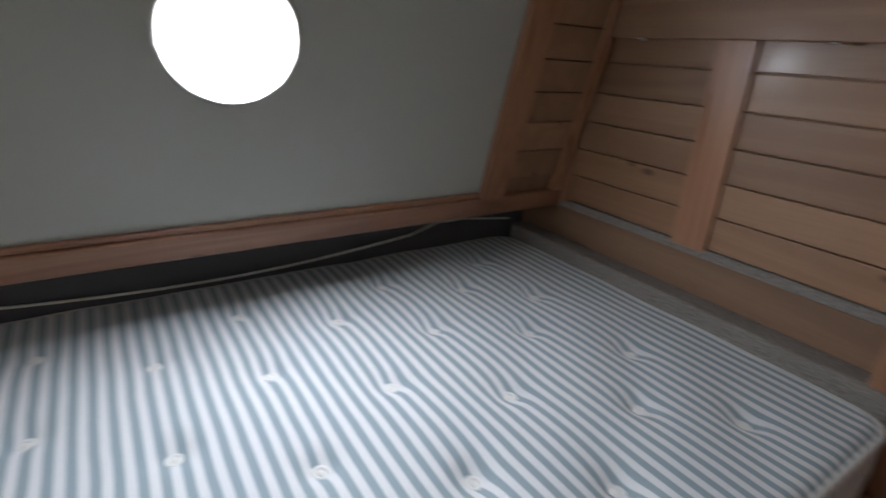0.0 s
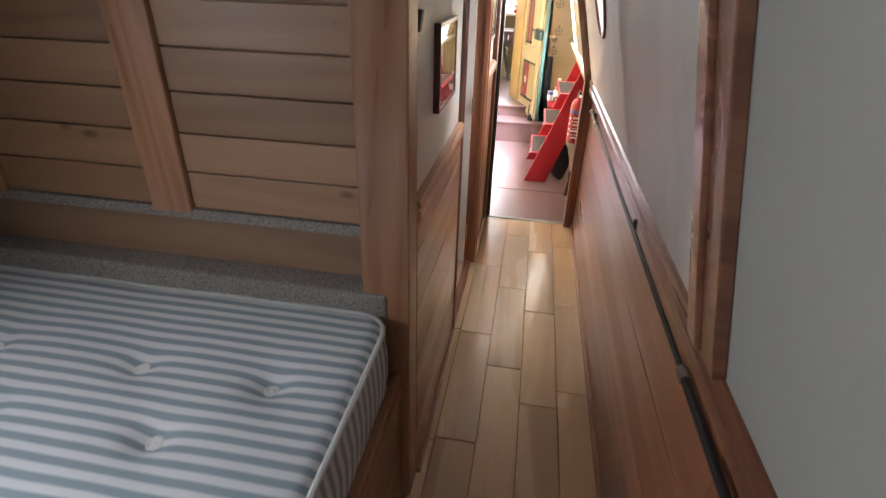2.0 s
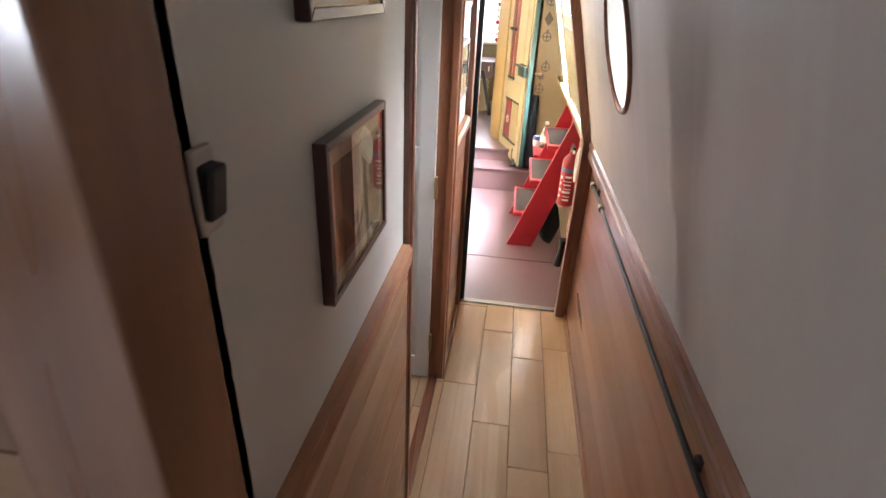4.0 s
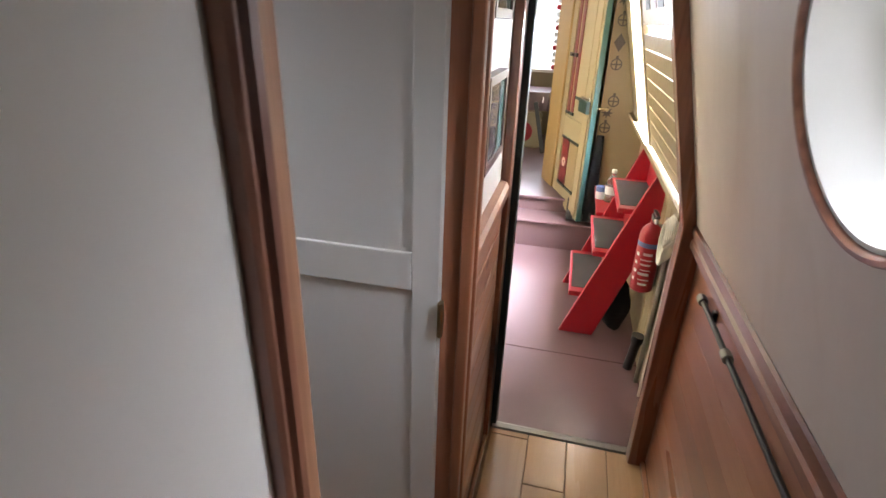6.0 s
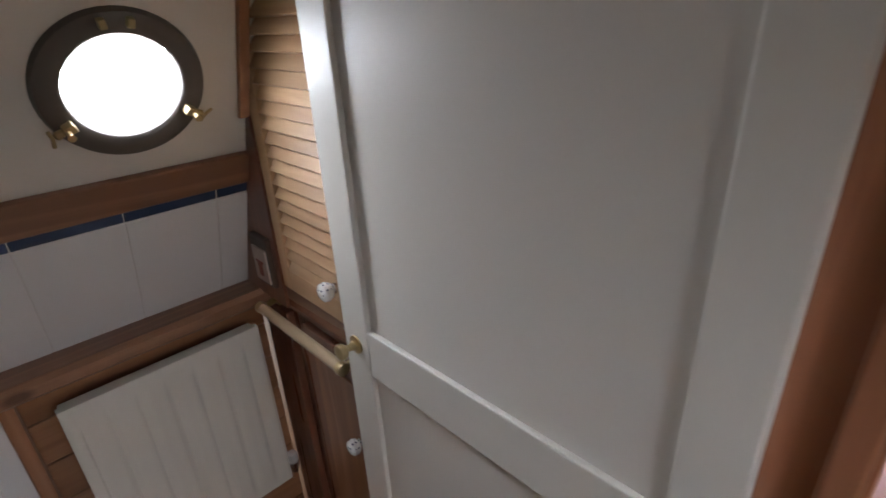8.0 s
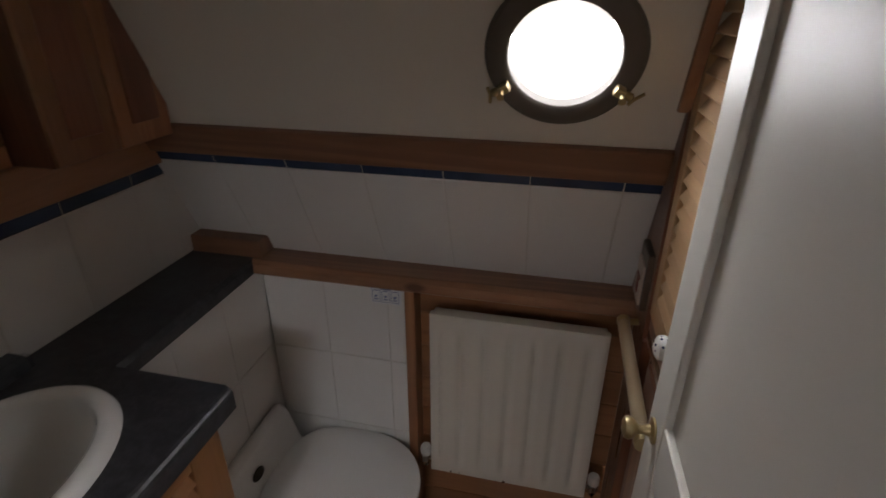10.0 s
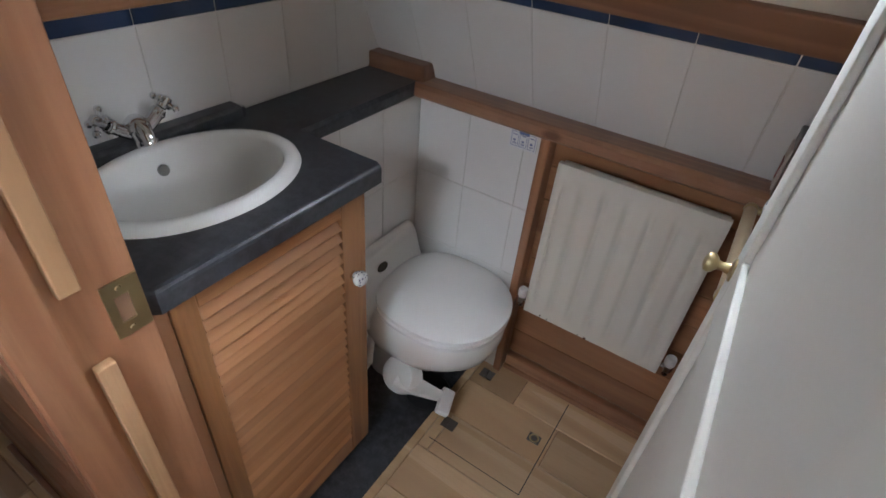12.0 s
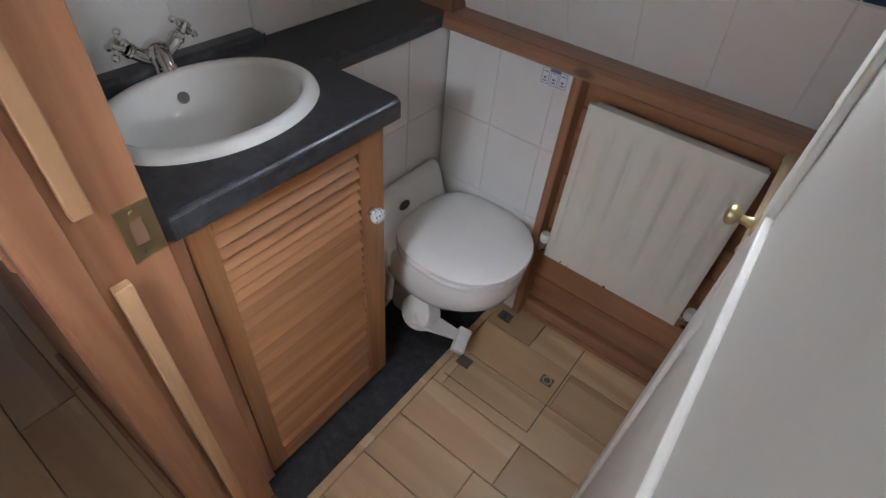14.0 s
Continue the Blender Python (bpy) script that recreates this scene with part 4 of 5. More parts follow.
white_me, blue_me = tile_mesh(P, 0.205, tile_white), tile_mesh(P, 0.028, tile_blue)
y = 1.302 - 0.5 * P
while y > 0.40:
    piece("tile", white_me, tile_lo, pose(WX - 0.004, y, 1.040))
    piece("border_tile", blue_me, tile_lo, pose(WX - 0.004, y, 1.157))
    y -= P
setting("rail_bath_sink", box(WX - 0.008, WX + 0.014, 0.37, 1.24, 1.173, 1.250, 0.005), pine[1], "varnished pine rail above the tiles")
low_me = tile_mesh(P, 0.235, tile_white)
tl = setting("wall_bath_tiling_low", box(WL - 0.010, WL - 0.006, 0.82, 1.30, 0.0, 0.895), grout, "white glazed tiles behind the toilet")
for r in range(4):
    for c in range(3):
        piece("tile", low_me, tl, pose(WL - 0.006, 1.298 - 0.5 * P - c * P, 0.777 - r * 0.236))
th = setting("wall_bath_tiling_hull", box(WL, 2.475, 1.295, 1.352, 0.0, 0.895), grout, "white glazed tiles low on the hull side")
turned = Matrix.Rotation(radians(-90), 4, "Z")
for r in range(4):
    for c in range(3):
        w = P if c < 2 else 2.472 - WL - 2 * P
        me = low_me if c < 2 else tile_mesh(w, 0.235, tile_white)
        piece("tile", me, th, pose(WL + c * P + w / 2, 1.295, 0.777 - r * 0.236) @ turned)
tall_me = tile_mesh(P, 0.274, tile_white)
hu = setting("wall_bath_tiling_upper", moved(box(1.90, 3.0, 0.0, 0.30, 0.0, 0.003), PORT_BATH), grout, "white glazed tiles with a blue border under the porthole")
onto = PORT_BATH @ Matrix(((0, 1, 0, 0), (0, 0, 1, 0), (1, 0, 0, 0.003), (0, 0, 0, 1)))
for c in range(7):
    u = 1.92 + c * P + 0.083
    if u < 2.98:
        piece("tile", tall_me, hu, onto @ pose(0, u, 0.141))
        piece("border_tile", blue_me, hu, onto @ pose(0, u, 0.2935))
for h, v, mat in ((0.274, 0.141, tile_white), (0.028, 0.2935, tile_blue)):
    piece("tile", tile_mesh(0.066, h, mat), hu, onto @ pose(0, 2.950, v))
setting("rail_bath_hull", moved(box(1.90, 3.0, 0.309, 0.378, 0.0, 0.016, 0.004), PORT_BATH), brown_pine, "varnished pine rail under the porthole")
setting("ledge_bath_hull", prism([(1.240, 0.905), (1.250, 0.897), (1.34, 0.897), (1.345, 0.935), (1.255, 0.935), (1.242, 0.926)], "x", 2.10, 3.0), brown_pine, "rounded varnished pine ledge above the radiator")
setting("ledge_corner_block", join(box(1.93, 2.12, 1.262, 1.33, 0.93, 0.978, 0.005)), brown_pine, "stained corner block at the end of the ledge")

# panelled recess and radiator
rec = setting("radiator_panel", box(2.475, 3.0, 1.345, 1.352, 0.03, 0.897), brownply, "horizontal varnished boards behind the radiator")
for k in range(8):
    setting("radiator_board", box(2.490, 3.0, 1.333, 1.345, 0.075 + k * 0.103, 0.175 + k * 0.103, 0.003), amber_x)
setting("radiator_panel_edge", box(2.472, 2.498, 1.280, 1.345, 0.0, 0.90, 0.004), pine[2])
setting("baseboard_bath", join(box(2.498, 3.0, 1.318, 1.345, 0.0, 0.062, 0.006), box(2.498, 3.0, 1.306, 1.318, 0.0, 0.02, 0.004)), pine[0])


def radiator():
    x0, x1, z0, z1, y0 = 2.55, 2.94, 0.383, 0.866, 1.214
    ob = thing("radiator", ((x0 + x1) / 2, y0, z0), "small cream enamelled pressed-steel radiator with chipped rust spots", "radiator")
    bm = bmesh.new()
    nx, nz = 80, 24
    rows = []
    for j in range(nz + 1):
        row = []
        for i in range(nx + 1):
            u, v = i / nx, j / nz
            groove = max(0.0, math.sin(u * math.pi * 2 * 7 - 0.4)) ** 2 if 0.05 < u < 0.96 else 0.0
            fade = min(1.0, max(0.0, (min(v, 1 - v) - 0.05) / 0.06))
            edge = min(1.0, min(u, 1 - u, v, 1 - v) / 0.02)
            row.append(bm.verts.new((x0 + (x1 - x0) * u, y0 + 0.009 * groove * fade + 0.006 * (1 - edge), z0 + (z1 - z0) * v)))
        rows.append(row)
    for j in range(nz):
        for i in range(nx):
            bm.faces.new((rows[j][i], rows[j][i + 1], rows[j + 1][i + 1], rows[j + 1][i]))
    got = bmesh.ops.extrude_edge_only(bm, edges=[e for e in bm.edges if len(e.link_faces) == 1])
    for v in [g for g in got["geom"] if isinstance(g, bmesh.types.BMVert)]:
        v.co.y = y0 + 0.022
    part("panel", bm, rad_paint, ob, smooth=True)
    part("back_panel", box(x0 + 0.004, x1 - 0.004, y0 + 0.022, y0 + 0.045, z0 + 0.004, z1 - 0.004, 0.004), rad_paint, ob)
    rust = plain("rust", (0.12, 0.045, 0.02), 0.9, vary=0.4)
    for x, z in ((2.605, 0.395), (2.625, 0.392), (2.64, 0.398), (2.72, 0.39), (2.74, 0.388)):
        bm = bmesh.new()
        bmesh.ops.create_circle(bm, cap_ends=True, segments=9, radius=0.006)
        for v in bm.verts:
            v.co *= random.uniform(0.4, 1.1)
            v.co.z = 0
        part("rust_chip", moved(bm, pose(x, y0 - 0.0005 + 0.004, z, 90, 0, random.uniform(0, 90))), rust, ob, "brown rust chip")
    for x, tilt in ((x0 - 0.02, 0), (x1 + 0.02, 1)):
        v = part("valve", join(tube([(x, 1.334, 0.365), (x, y0 + 0.045, 0.365), (x, y0 + 0.03, 0.375), (x, y0 + 0.03, 0.40)], 0.008, 10), tube([(x, y0 + 0.03, 0.40), ((x0 + x1) / 2 + (x - (x0 + x1) / 2) * 0.9, y0 + 0.03, 0.40)], 0.008, 10), lathe([(0.0, 0.0), (0.014, 0.0), (0.014, 0.018), (0.0, 0.02)], pose(x, y0 + 0.03, 0.39), 6)), chrome, ob, "chrome radiator valve", True)
        part("cap", lathe([(0.012, 0.0), (0.0145, 0.004), (0.0145, 0.022), (0.012, 0.028), (0, 0.029)], pose(x, y0 + 0.03, 0.41), 16), white_plastic, v, "white plastic cap", True)
    return ob


radiator()
note = thing("instruction_label", (2.43, 1.289, 0.86), "small printed instruction label on the tiles", "label")
part("sheet", box(2.385, 2.463, 1.2872, 1.2895, 0.822, 0.885), paper, note)
for k in range(3):
    x = 2.390 + k * 0.024
    part("printed_panel", join(box(x, x + 0.020, 1.2866, 1.2871, 0.828, 0.829), box(x, x + 0.020, 1.2866, 1.2871, 0.866, 0.867), box(x, x + 0.001, 1.2866, 1.2871, 0.829, 0.866), box(x + 0.019, x + 0.020, 1.2866, 1.2871, 0.829, 0.866), box(x + 0.005, x + 0.015, 1.2866, 1.2871, 0.834, 0.837), box(x + 0.006, x + 0.013, 1.2866, 1.2871, 0.841, 0.846), box(x + 0.004, x + 0.016, 1.2866, 1.2871, 0.858, 0.860)), label_blue, note)
note.location.z += 0.010
part("heading", box(2.411, 2.439, 1.2866, 1.2871, 0.872, 0.880), label_blue, note)


def toilet():
    ob = thing("toilet", (2.3, 1.07, 0), "white ceramic marine toilet with a closed seat and foot pedal", "toilet")
    cy = 1.108

    def egg(x0, x1, half, z, n=48, square=0.0):
        """A seat outline: squarish at the wall end, round at the front."""
        pts = []
        for k in range(n):
            a = 2 * math.pi * k / n
            cx = x0 + (x1 - x0) * 0.52
            rx = (x1 - cx) if math.cos(a) > 0 else (cx - x0)
            e = 1.0 if math.cos(a) > 0 else 0.62
            c, s = math.cos(a), math.sin(a)
            pts.append((cx + rx * math.copysign(abs(c) ** e, c), cy + half * math.copysign(abs(s) ** (0.9 if c > 0 else 0.75), s), z))
        return pts

    def solid(rings, mat, name, parent, label=""):
        bm, vs = ring_loft(rings)
        bm.faces.new(vs[0]), bm.faces.new(vs[-1])
        bmesh.ops.recalc_face_normals(bm, faces=bm.faces[:])
        return part(name, bm, mat, parent, label, True)

    solid([egg(2.10, 2.27, 0.085, 0.0), egg(2.10, 2.28, 0.09, 0.03), egg(2.10, 2.29, 0.085, 0.10), egg(2.10, 2.40, 0.120, 0.18), egg(2.11, 2.475, 0.155, 0.225), egg(2.11, 2.522, 0.172, 0.27), egg(2.11, 2.535, 0.178, 0.31), egg(2.11, 2.535, 0.178, 0.345), egg(2.12, 2.53, 0.172, 0.362)], ceramic, "bowl", ob)
    solid([egg(2.165, 2.532, 0.172, 0.364), egg(2.16, 2.54, 0.178, 0.370), egg(2.16, 2.54, 0.178, 0.382), egg(2.165, 2.532, 0.172, 0.388)], seat_plastic, "seat", ob)
    solid([egg(2.165, 2.536, 0.175, 0.391), egg(2.16, 2.544, 0.181, 0.397), egg(2.162, 2.542, 0.180, 0.408), egg(2.18, 2.52, 0.163, 0.418), egg(2.23, 2.46, 0.115, 0.423)], seat_plastic, "lid", ob)
    deck = part("deck", prism([(2.096, 0.30), (2.20, 0.30), (2.20, 0.372), (2.165, 0.385), (2.135, 0.475), (2.122, 0.492), (2.096, 0.495)], "y", 0.93, 1.25, 0.014), ceramic, ob, "", True)
    part("badge", moved(lathe([(0, 0.002), (0.021, 0.002), (0.023, 0.0)], Matrix(), 24), pose(2.150, 1.06, 0.44, 0, 72, 0) @ Matrix.Diagonal((0.6, 1.0, 1.0, 1.0))), plain("bronze_badge", (0.06, 0.045, 0.03), 0.35, 0.5), deck, "dark oval badge")
    ped = part("pedal_housing", moved(lathe([(0, 0.030), (0.034, 0.029), (0.050, 0.020), (0.056, 0.004), (0.056, -0.03)], Matrix(), 32), pose(2.30, 0.965, 0.150, 52, 0, -14) @ Matrix.Diagonal((1.15, 1.0, 1.0, 1.0))), white_plastic, ob, "", True)
    slab = pose(2.335, 0.955, 0.150, 14, 20, 22)
    part("pedal_arm", moved(prism([(-0.04, -0.032), (0.015, -0.030), (0.115, -0.012), (0.115, 0.018), (0.0, 0.030), (-0.04, 0.032)], "z", -0.012, 0.010, 0.005), slab), white_plastic, ped)
    part("pedal", moved(box(0.108, 0.150, -0.048, 0.034, -0.016, 0.012, 0.006), slab), white_plastic, ped)
    part("floor_flange", lathe([(0.0, 0.012), (0.05, 0.012), (0.075, 0.008), (0.08, 0.0)], pose(2.345, 1.06, 0.0), 28), black, ob, "black floor flange", True)
    part("hose", tube([(2.13, 0.93, 0.02), (2.17, 0.925, 0.09), (2.20, 0.935, 0.17), (2.19, 0.96, 0.25)], 0.012, 10), white_plastic, ob, smooth=True)


toilet()

# cupboard beside the door
def lining_y(z):
    """Where the leaning bathroom lining stands at height z."""
    n = PORT_BATH.to_3x3() @ Vector((0, 0, 1))
    o = PORT_BATH.translation
    return o.y - n.z * (z - o.z) / n.y


cb = thing("airing_cupboard", (3.0, 1.0, 0), "tall pine cupboard with a louvred upper door and plain lower door", "cupboard")
part("body", box(3.0, 3.02, 0.84, 1.29, 0.0, 1.95), mahogany[2], cb)
part("post", prism([(1.131, 0.93), (lining_y(0.93), 0.93), (lining_y(1.34), 1.34), (1.131, 1.36)], "x", 2.970, 2.992, 0.002), mahogany[2], cb)
part("scribe_strip", prism([(lining_y(1.34) - 0.014, 1.34), (lining_y(1.34), 1.34), (lining_y(1.94), 1.94), (lining_y(1.94) - 0.022, 1.94)], "x", 2.956, 2.974, 0.002), pine[2], cb)
part("post", box(2.980, 3.0, 1.165, 1.285, 0.0, 0.90, 0.003), mahogany[2], cb)
part("mid_rail", box(2.978, 3.0, 0.84, 1.165, 0.925, 0.985, 0.003), mahogany[1], cb)
dd = louvred(cb, 2.974, 2.998, 0.862, 1.130, 0.987, 1.90, 0.045, 1.035, 1.84, 0.0262, -1, pale, stile_far=0.034)
pull(dd, 2.974, 0.914, 1.062, -1)
ld = part("lower_door", box(2.982, 3.0, 0.86, 1.10, 0.06, 0.90, 0.003), mahogany[2], cb)
part("panel", box(2.978, 2.982, 0.90, 1.06, 0.12, 0.84, 0.002), pine[2], ld)
pull(ld, 2.982, 0.916, 0.686, -1)
tr = thing("towel_rail", (2.95, 1.05, 0.908), "cream enamelled towel rail on brass ends", "rail")
part("bar", tube([(2.938, 0.893, 0.908), (2.938, 1.218, 0.908)], 0.012, 18), plain("cream_enamel", (0.50, 0.38, 0.24), 0.3), tr, smooth=True)
for y in (0.893, 1.218):
    e = part("end_cap", lathe([(0, -0.008), (0.0130, -0.007), (0.0140, 0), (0.0130, 0.007), (0, 0.008)], pose(2.938, y, 0.908, 90, 0, 0), 20), brass, tr, "brass end cap", True)
    part("arm", tube([(2.938, y, 0.908), (2.978, y, 0.912)], 0.007, 10), brass, e, smooth=True)
    part("rose", lathe([(0, 0.004), (0.014, 0.003), (0.018, 0.0)], pose(2.979, y, 0.912, 0, -90, 0), 18), brass, e, smooth=True)
tb = thing("tile_box", (2.96, 1.19, 1.0), "small dark wooden box with a painted tile on its front", "box")
part("body", box(2.925, 2.975, 1.15, 1.23, 0.975, 1.09, 0.004), wood("dark_box_wood", (0.11, 0.075, 0.055), (0.07, 0.045, 0.03), 2, 0.4, 0.1, False), tb)
part("tile", box(2.9205, 2.925, 1.155, 1.217, 0.985, 1.065, 0.002), mount, tb, "cream tile")
part("motif", join(box(2.919, 2.9205, 1.178, 1.194, 1.0, 1.03), box(2.919, 2.9205, 1.17, 1.202, 1.03, 1.036)), plain("red_motif", (0.25, 0.05, 0.03), 0.4), tb)

cb.location.x += 0.010
tr.location.x += 0.020
tb.location.x += 0.044
# mirror and cabinet above the basin
mir = thing("wall_mirror", (1.99, 0.55, 1.30), "pine-framed mirror above the basin", "mirror")
part("frame", join(box(1.927, 1.957, 0.40, 0.90, 1.287, 1.325, 0.004), box(1.927, 1.957, 0.855, 0.90, 1.325, 1.80, 0.004), box(1.927, 1.957, 0.40, 0.44, 1.325, 1.80, 0.004), box(1.927, 1.957, 0.40, 0.90, 1.80, 1.84, 0.004)), pine[1], mir)
part("glass", box(1.932, 1.938, 0.44, 0.855, 1.325, 1.80), mirror_m, mir)
wc = thing("wall_cabinet", (2.0, 1.07, 1.30), "pine wall cabinet with a panelled front", "cabinet")
part("body", box(1.927, 2.03, 0.905, 1.16, 1.295, 1.80, 0.003), mahogany[2], wc)
for y0, y1 in ((0.905, 1.03), (1.033, 1.16)):
    dr = part("door", box(2.030, 2.042, y0, y1, 1.297, 1.80, 0.003), pine[2], wc)
    part("panel", box(2.042, 2.046, y0 + 0.03, y1 - 0.03, 1.335, 1.76, 0.003), mahogany[2], dr)
mir.location.z -= 0.034
wc.location.z -= 0.042
# floor hatch hardware
hatch = thing("floor_hatch", (2.6, 1.1, 0.003), "flush floor hatch with brass hinges and a ring pull", "hatch")
part("gap", join(box(2.445, 2.755, 0.924, 0.926, 0.0, 0.0012), box(2.753, 2.756, 0.926, 1.30, 0.0, 0.0012)), black, hatch)
for y in (1.0, 1.245):
    part("hinge", join(box(2.448, 2.470, y - 0.019, y + 0.019, 0.0, 0.0035, 0.001), box(2.472, 2.494, y - 0.019, y + 0.019, 0.0, 0.0035, 0.001), tube([(2.471, y - 0.018, 0.003), (2.471, y + 0.018, 0.003)], 0.0028, 8)), bronze, hatch)
rp = part("ring_plate", box(2.694, 2.734, 1.098, 1.130, 0.0, 0.004, 0.0015), bronze, hatch)
part("ring", lathe([(0.010, 0.005), (0.014, 0.007), (0.016, 0.005)], pose(2.714, 1.114, 0.0), 18), dull_brass, rp)

# ---- engine room ----
def stairs():
    ob = thing("side_stairs", (4.76, -0.2, -0.02), "steep red painted steps with grey grip pads to the side hatch", "stairs")
    for x0, x1 in ((4.46, 4.485), (5.03, 5.055)):
        part("stringer", prism([(-0.060, -0.022), (-0.235, -0.022), (-0.452, 0.62), (-0.452, 0.96), (-0.425, 0.96)], "x", x0, x1, 0.004), red_gloss, ob)
    for k in range(3):
        z, y = 0.215 + 0.24 * k, -0.085 - 0.085 * k
        t = part("tread", box(4.485, 5.03, y - 0.20, y, z - 0.028, z, 0.004), red_gloss, ob)
        part("grip_pad", box(4.535, 4.98, y - 0.18, y - 0.012, z, z + 0.003, 0.001), grip, t, "grey non-slip pad")
    for k in range(3):
        z, y = 0.215 + 0.24 * k, -0.27 - 0.085 * k
        part("riser", box(4.485, 5.03, max(-0.452, y - 0.012), max(-0.44, y), z, z + 0.21), red_gloss, ob)


stairs()
ext = thing("fire_extinguisher", (4.28, -0.39, 0.38), "red fire extinguisher with white label bands on the wall", "extinguisher")
part("cylinder", lathe([(0, 0.0), (0.040, 0.002), (0.050, 0.012), (0.050, 0.27), (0.044, 0.298), (0.028, 0.318), (0.016, 0.326), (0.016, 0.345), (0, 0.346)], pose(4.27, -0.39, 0.385), 32), red_gloss, ext, smooth=True)
part("valve_head", join(box(4.235, 4.30, -0.402, -0.378, 0.725, 0.750, 0.004), box(4.20, 4.30, -0.398, -0.382, 0.756, 0.768, 0.003)), black, ext)
part("hose", tube([(4.30, -0.395, 0.74), (4.335, -0.41, 0.70), (4.335, -0.42, 0.55), (4.32, -0.42, 0.42)], 0.007, 8), black, ext, smooth=True)


def wrap(z, h, a0, a1, r, mat, label):
    """A thin band bent round the cylinder."""
    bm = bmesh.new()
    top = [bm.verts.new((4.27 + r * math.cos(radians(a)), -0.39 + r * math.sin(radians(a)), 0.385 + z + h)) for a in range(a0, a1 + 1, 5)]
    bot = [bm.verts.new((v.co.x, v.co.y, 0.385 + z)) for v in top]
    for i in range(len(top) - 1):
        bm.faces.new((top[i], top[i + 1], bot[i + 1], bot[i]))
    part("label_bar", bm, mat, ext, label)


wrap(0.225, 0.022, 90, 250, 0.0506, label_blue, "blue label band")
for k in range(7):
    wrap(0.045 + k * 0.024, (0.010, 0.005, 0.013, 0.004, 0.008, 0.005, 0.012)[k], 150 - 5 * (k % 3), 195 + 5 * (k % 2), 0.0508, paper, "white printed bars")
for k in range(4):
    wrap(0.06 + k * 0.04, 0.016, 110, 125 + 5 * (k % 2), 0.0508, paper, "white printed bars")
part("bracket", join(box(4.245, 4.295, -0.444, -0.438, 0.42, 0.74, 0.002), box(4.255, 4.285, -0.440, -0.40, 0.70, 0.708, 0.001)), grey_steel, ext)
part("gauge", lathe([(0, 0.010), (0.011, 0.009), (0.013, 0.0)], pose(4.232, -0.39, 0.735, 0, -90, 0), 14), chrome, ext, smooth=True)
# cables and poles on the yellow boards
for k, (x0, x1, y, z1, mat, r, nm) in enumerate(((3.80, 3.80, -0.43, 0.86, cable_white, 0.010, "white_pipe"), (3.93, 3.88, -0.435, 0.80, grey_steel, 0.013, "steel_pole"), (4.02, 4.0, -0.435, 0.86, cable_white, 0.008, "white_pipe"), (4.12, 4.08, -0.43, 0.70, grey_steel, 0.011, "steel_pole"))):
    single(nm, tube([(x0, y, -0.02), ((x0 + x1) / 2, y - 0.004, z1 / 2), (x1, y, z1)], r, 10), mat, {"white_pipe": "white plastic pipe clipped to the yellow boards", "steel_pole": "grey steel pole leaning on the yellow boards"}[nm], "pipe", "pipes and poles", True)
coil = thing("cable_coil", (4.05, -0.42, 0.80), "coil of white cable hung on the yellow boards", "cable")
for k in range(5):
    pts = [(4.06 + 0.05 * math.cos(a * math.pi / 10) + 0.004 * k, -0.425 + 0.006 * k, 0.74 + 0.09 * math.sin(a * math.pi / 10) - 0.01 * k) for a in range(21)]
    part("loop", tube(pts, 0.007, 8), cable_white, coil, smooth=True)
for k in range(7):
    setting("yellow_board", box(3.66 + k * 0.12, 3.776 + k * 0.12, -0.455, -0.445, -0.02, 0.92, 0.002), yellow_paint)
cloth = thing("navy_bag", (4.56, -0.34, 0.0), "dark navy bag stuffed behind the steps", "bag")
bm = bmesh.new()
bmesh.ops.create_icosphere(bm, subdivisions=3, radius=1.0)
for v in bm.verts:
    k = 1 + 0.18 * noise.noise(v.co * 1.7)
    v.co = Vector((4.56 + v.co.x * 0.060 * k, -0.335 + v.co.y * 0.075 * k, 0.135 + max(-0.96, v.co.z) * 0.155 * k))
part("cloth", bm, navy, cloth, smooth=True)
single("torch", join(lathe([(0, 0), (0.022, 0.0), (0.022, 0.14), (0.03, 0.16), (0.03, 0.19), (0, 0.19)], pose(4.22, -0.40, -0.02, 6, 0, 0), 16)), black, "black torch standing by the steps", "torch", smooth=True)

# shutter with slats beside the hatch
sh = thing("shutter", (4.0, -0.3, 1.2), "tan painted slatted shutter folded beside the side hatch", "shutter")
def hull_y(z):
    return -0.375 + (z - 0.96) * 0.25
for x0, x1 in ((3.70, 3.76), (4.64, 4.69)):
    part("stile", prism([(hull_y(0.97) - 0.02, 0.97), (hull_y(0.97) + 0.012, 0.97), (hull_y(1.9) + 0.012, 1.9), (hull_y(1.9) - 0.02, 1.9)], "x", x0, x1, 0.003), yellow_paint, sh)
slat_me = mesh_of("slat", box(-0.44, 0.44, -0.005, 0.005, -0.0290, 0.0290, 0.003), tan_paint)
for k in range(8):
    z = 1.005 + k * 0.061
    s = new("slat", slat_me)
    s.parent = sh
    s.matrix_parent_inverse = Matrix.Translation(-sh.location)
    s.matrix_basis = pose(4.20, hull_y(z) + 0.0, z, -12, 0, 0)
top_m = Matrix.Translation((4.20, hull_y(1.68), 1.68)) @ Matrix.Rotation(-math.atan(0.25), 4, "X")
tp = part("top_panel", moved(box(-0.44, 0.44, -0.006, 0.006, -0.19, 0.19, 0.003), top_m), tan_paint, sh)
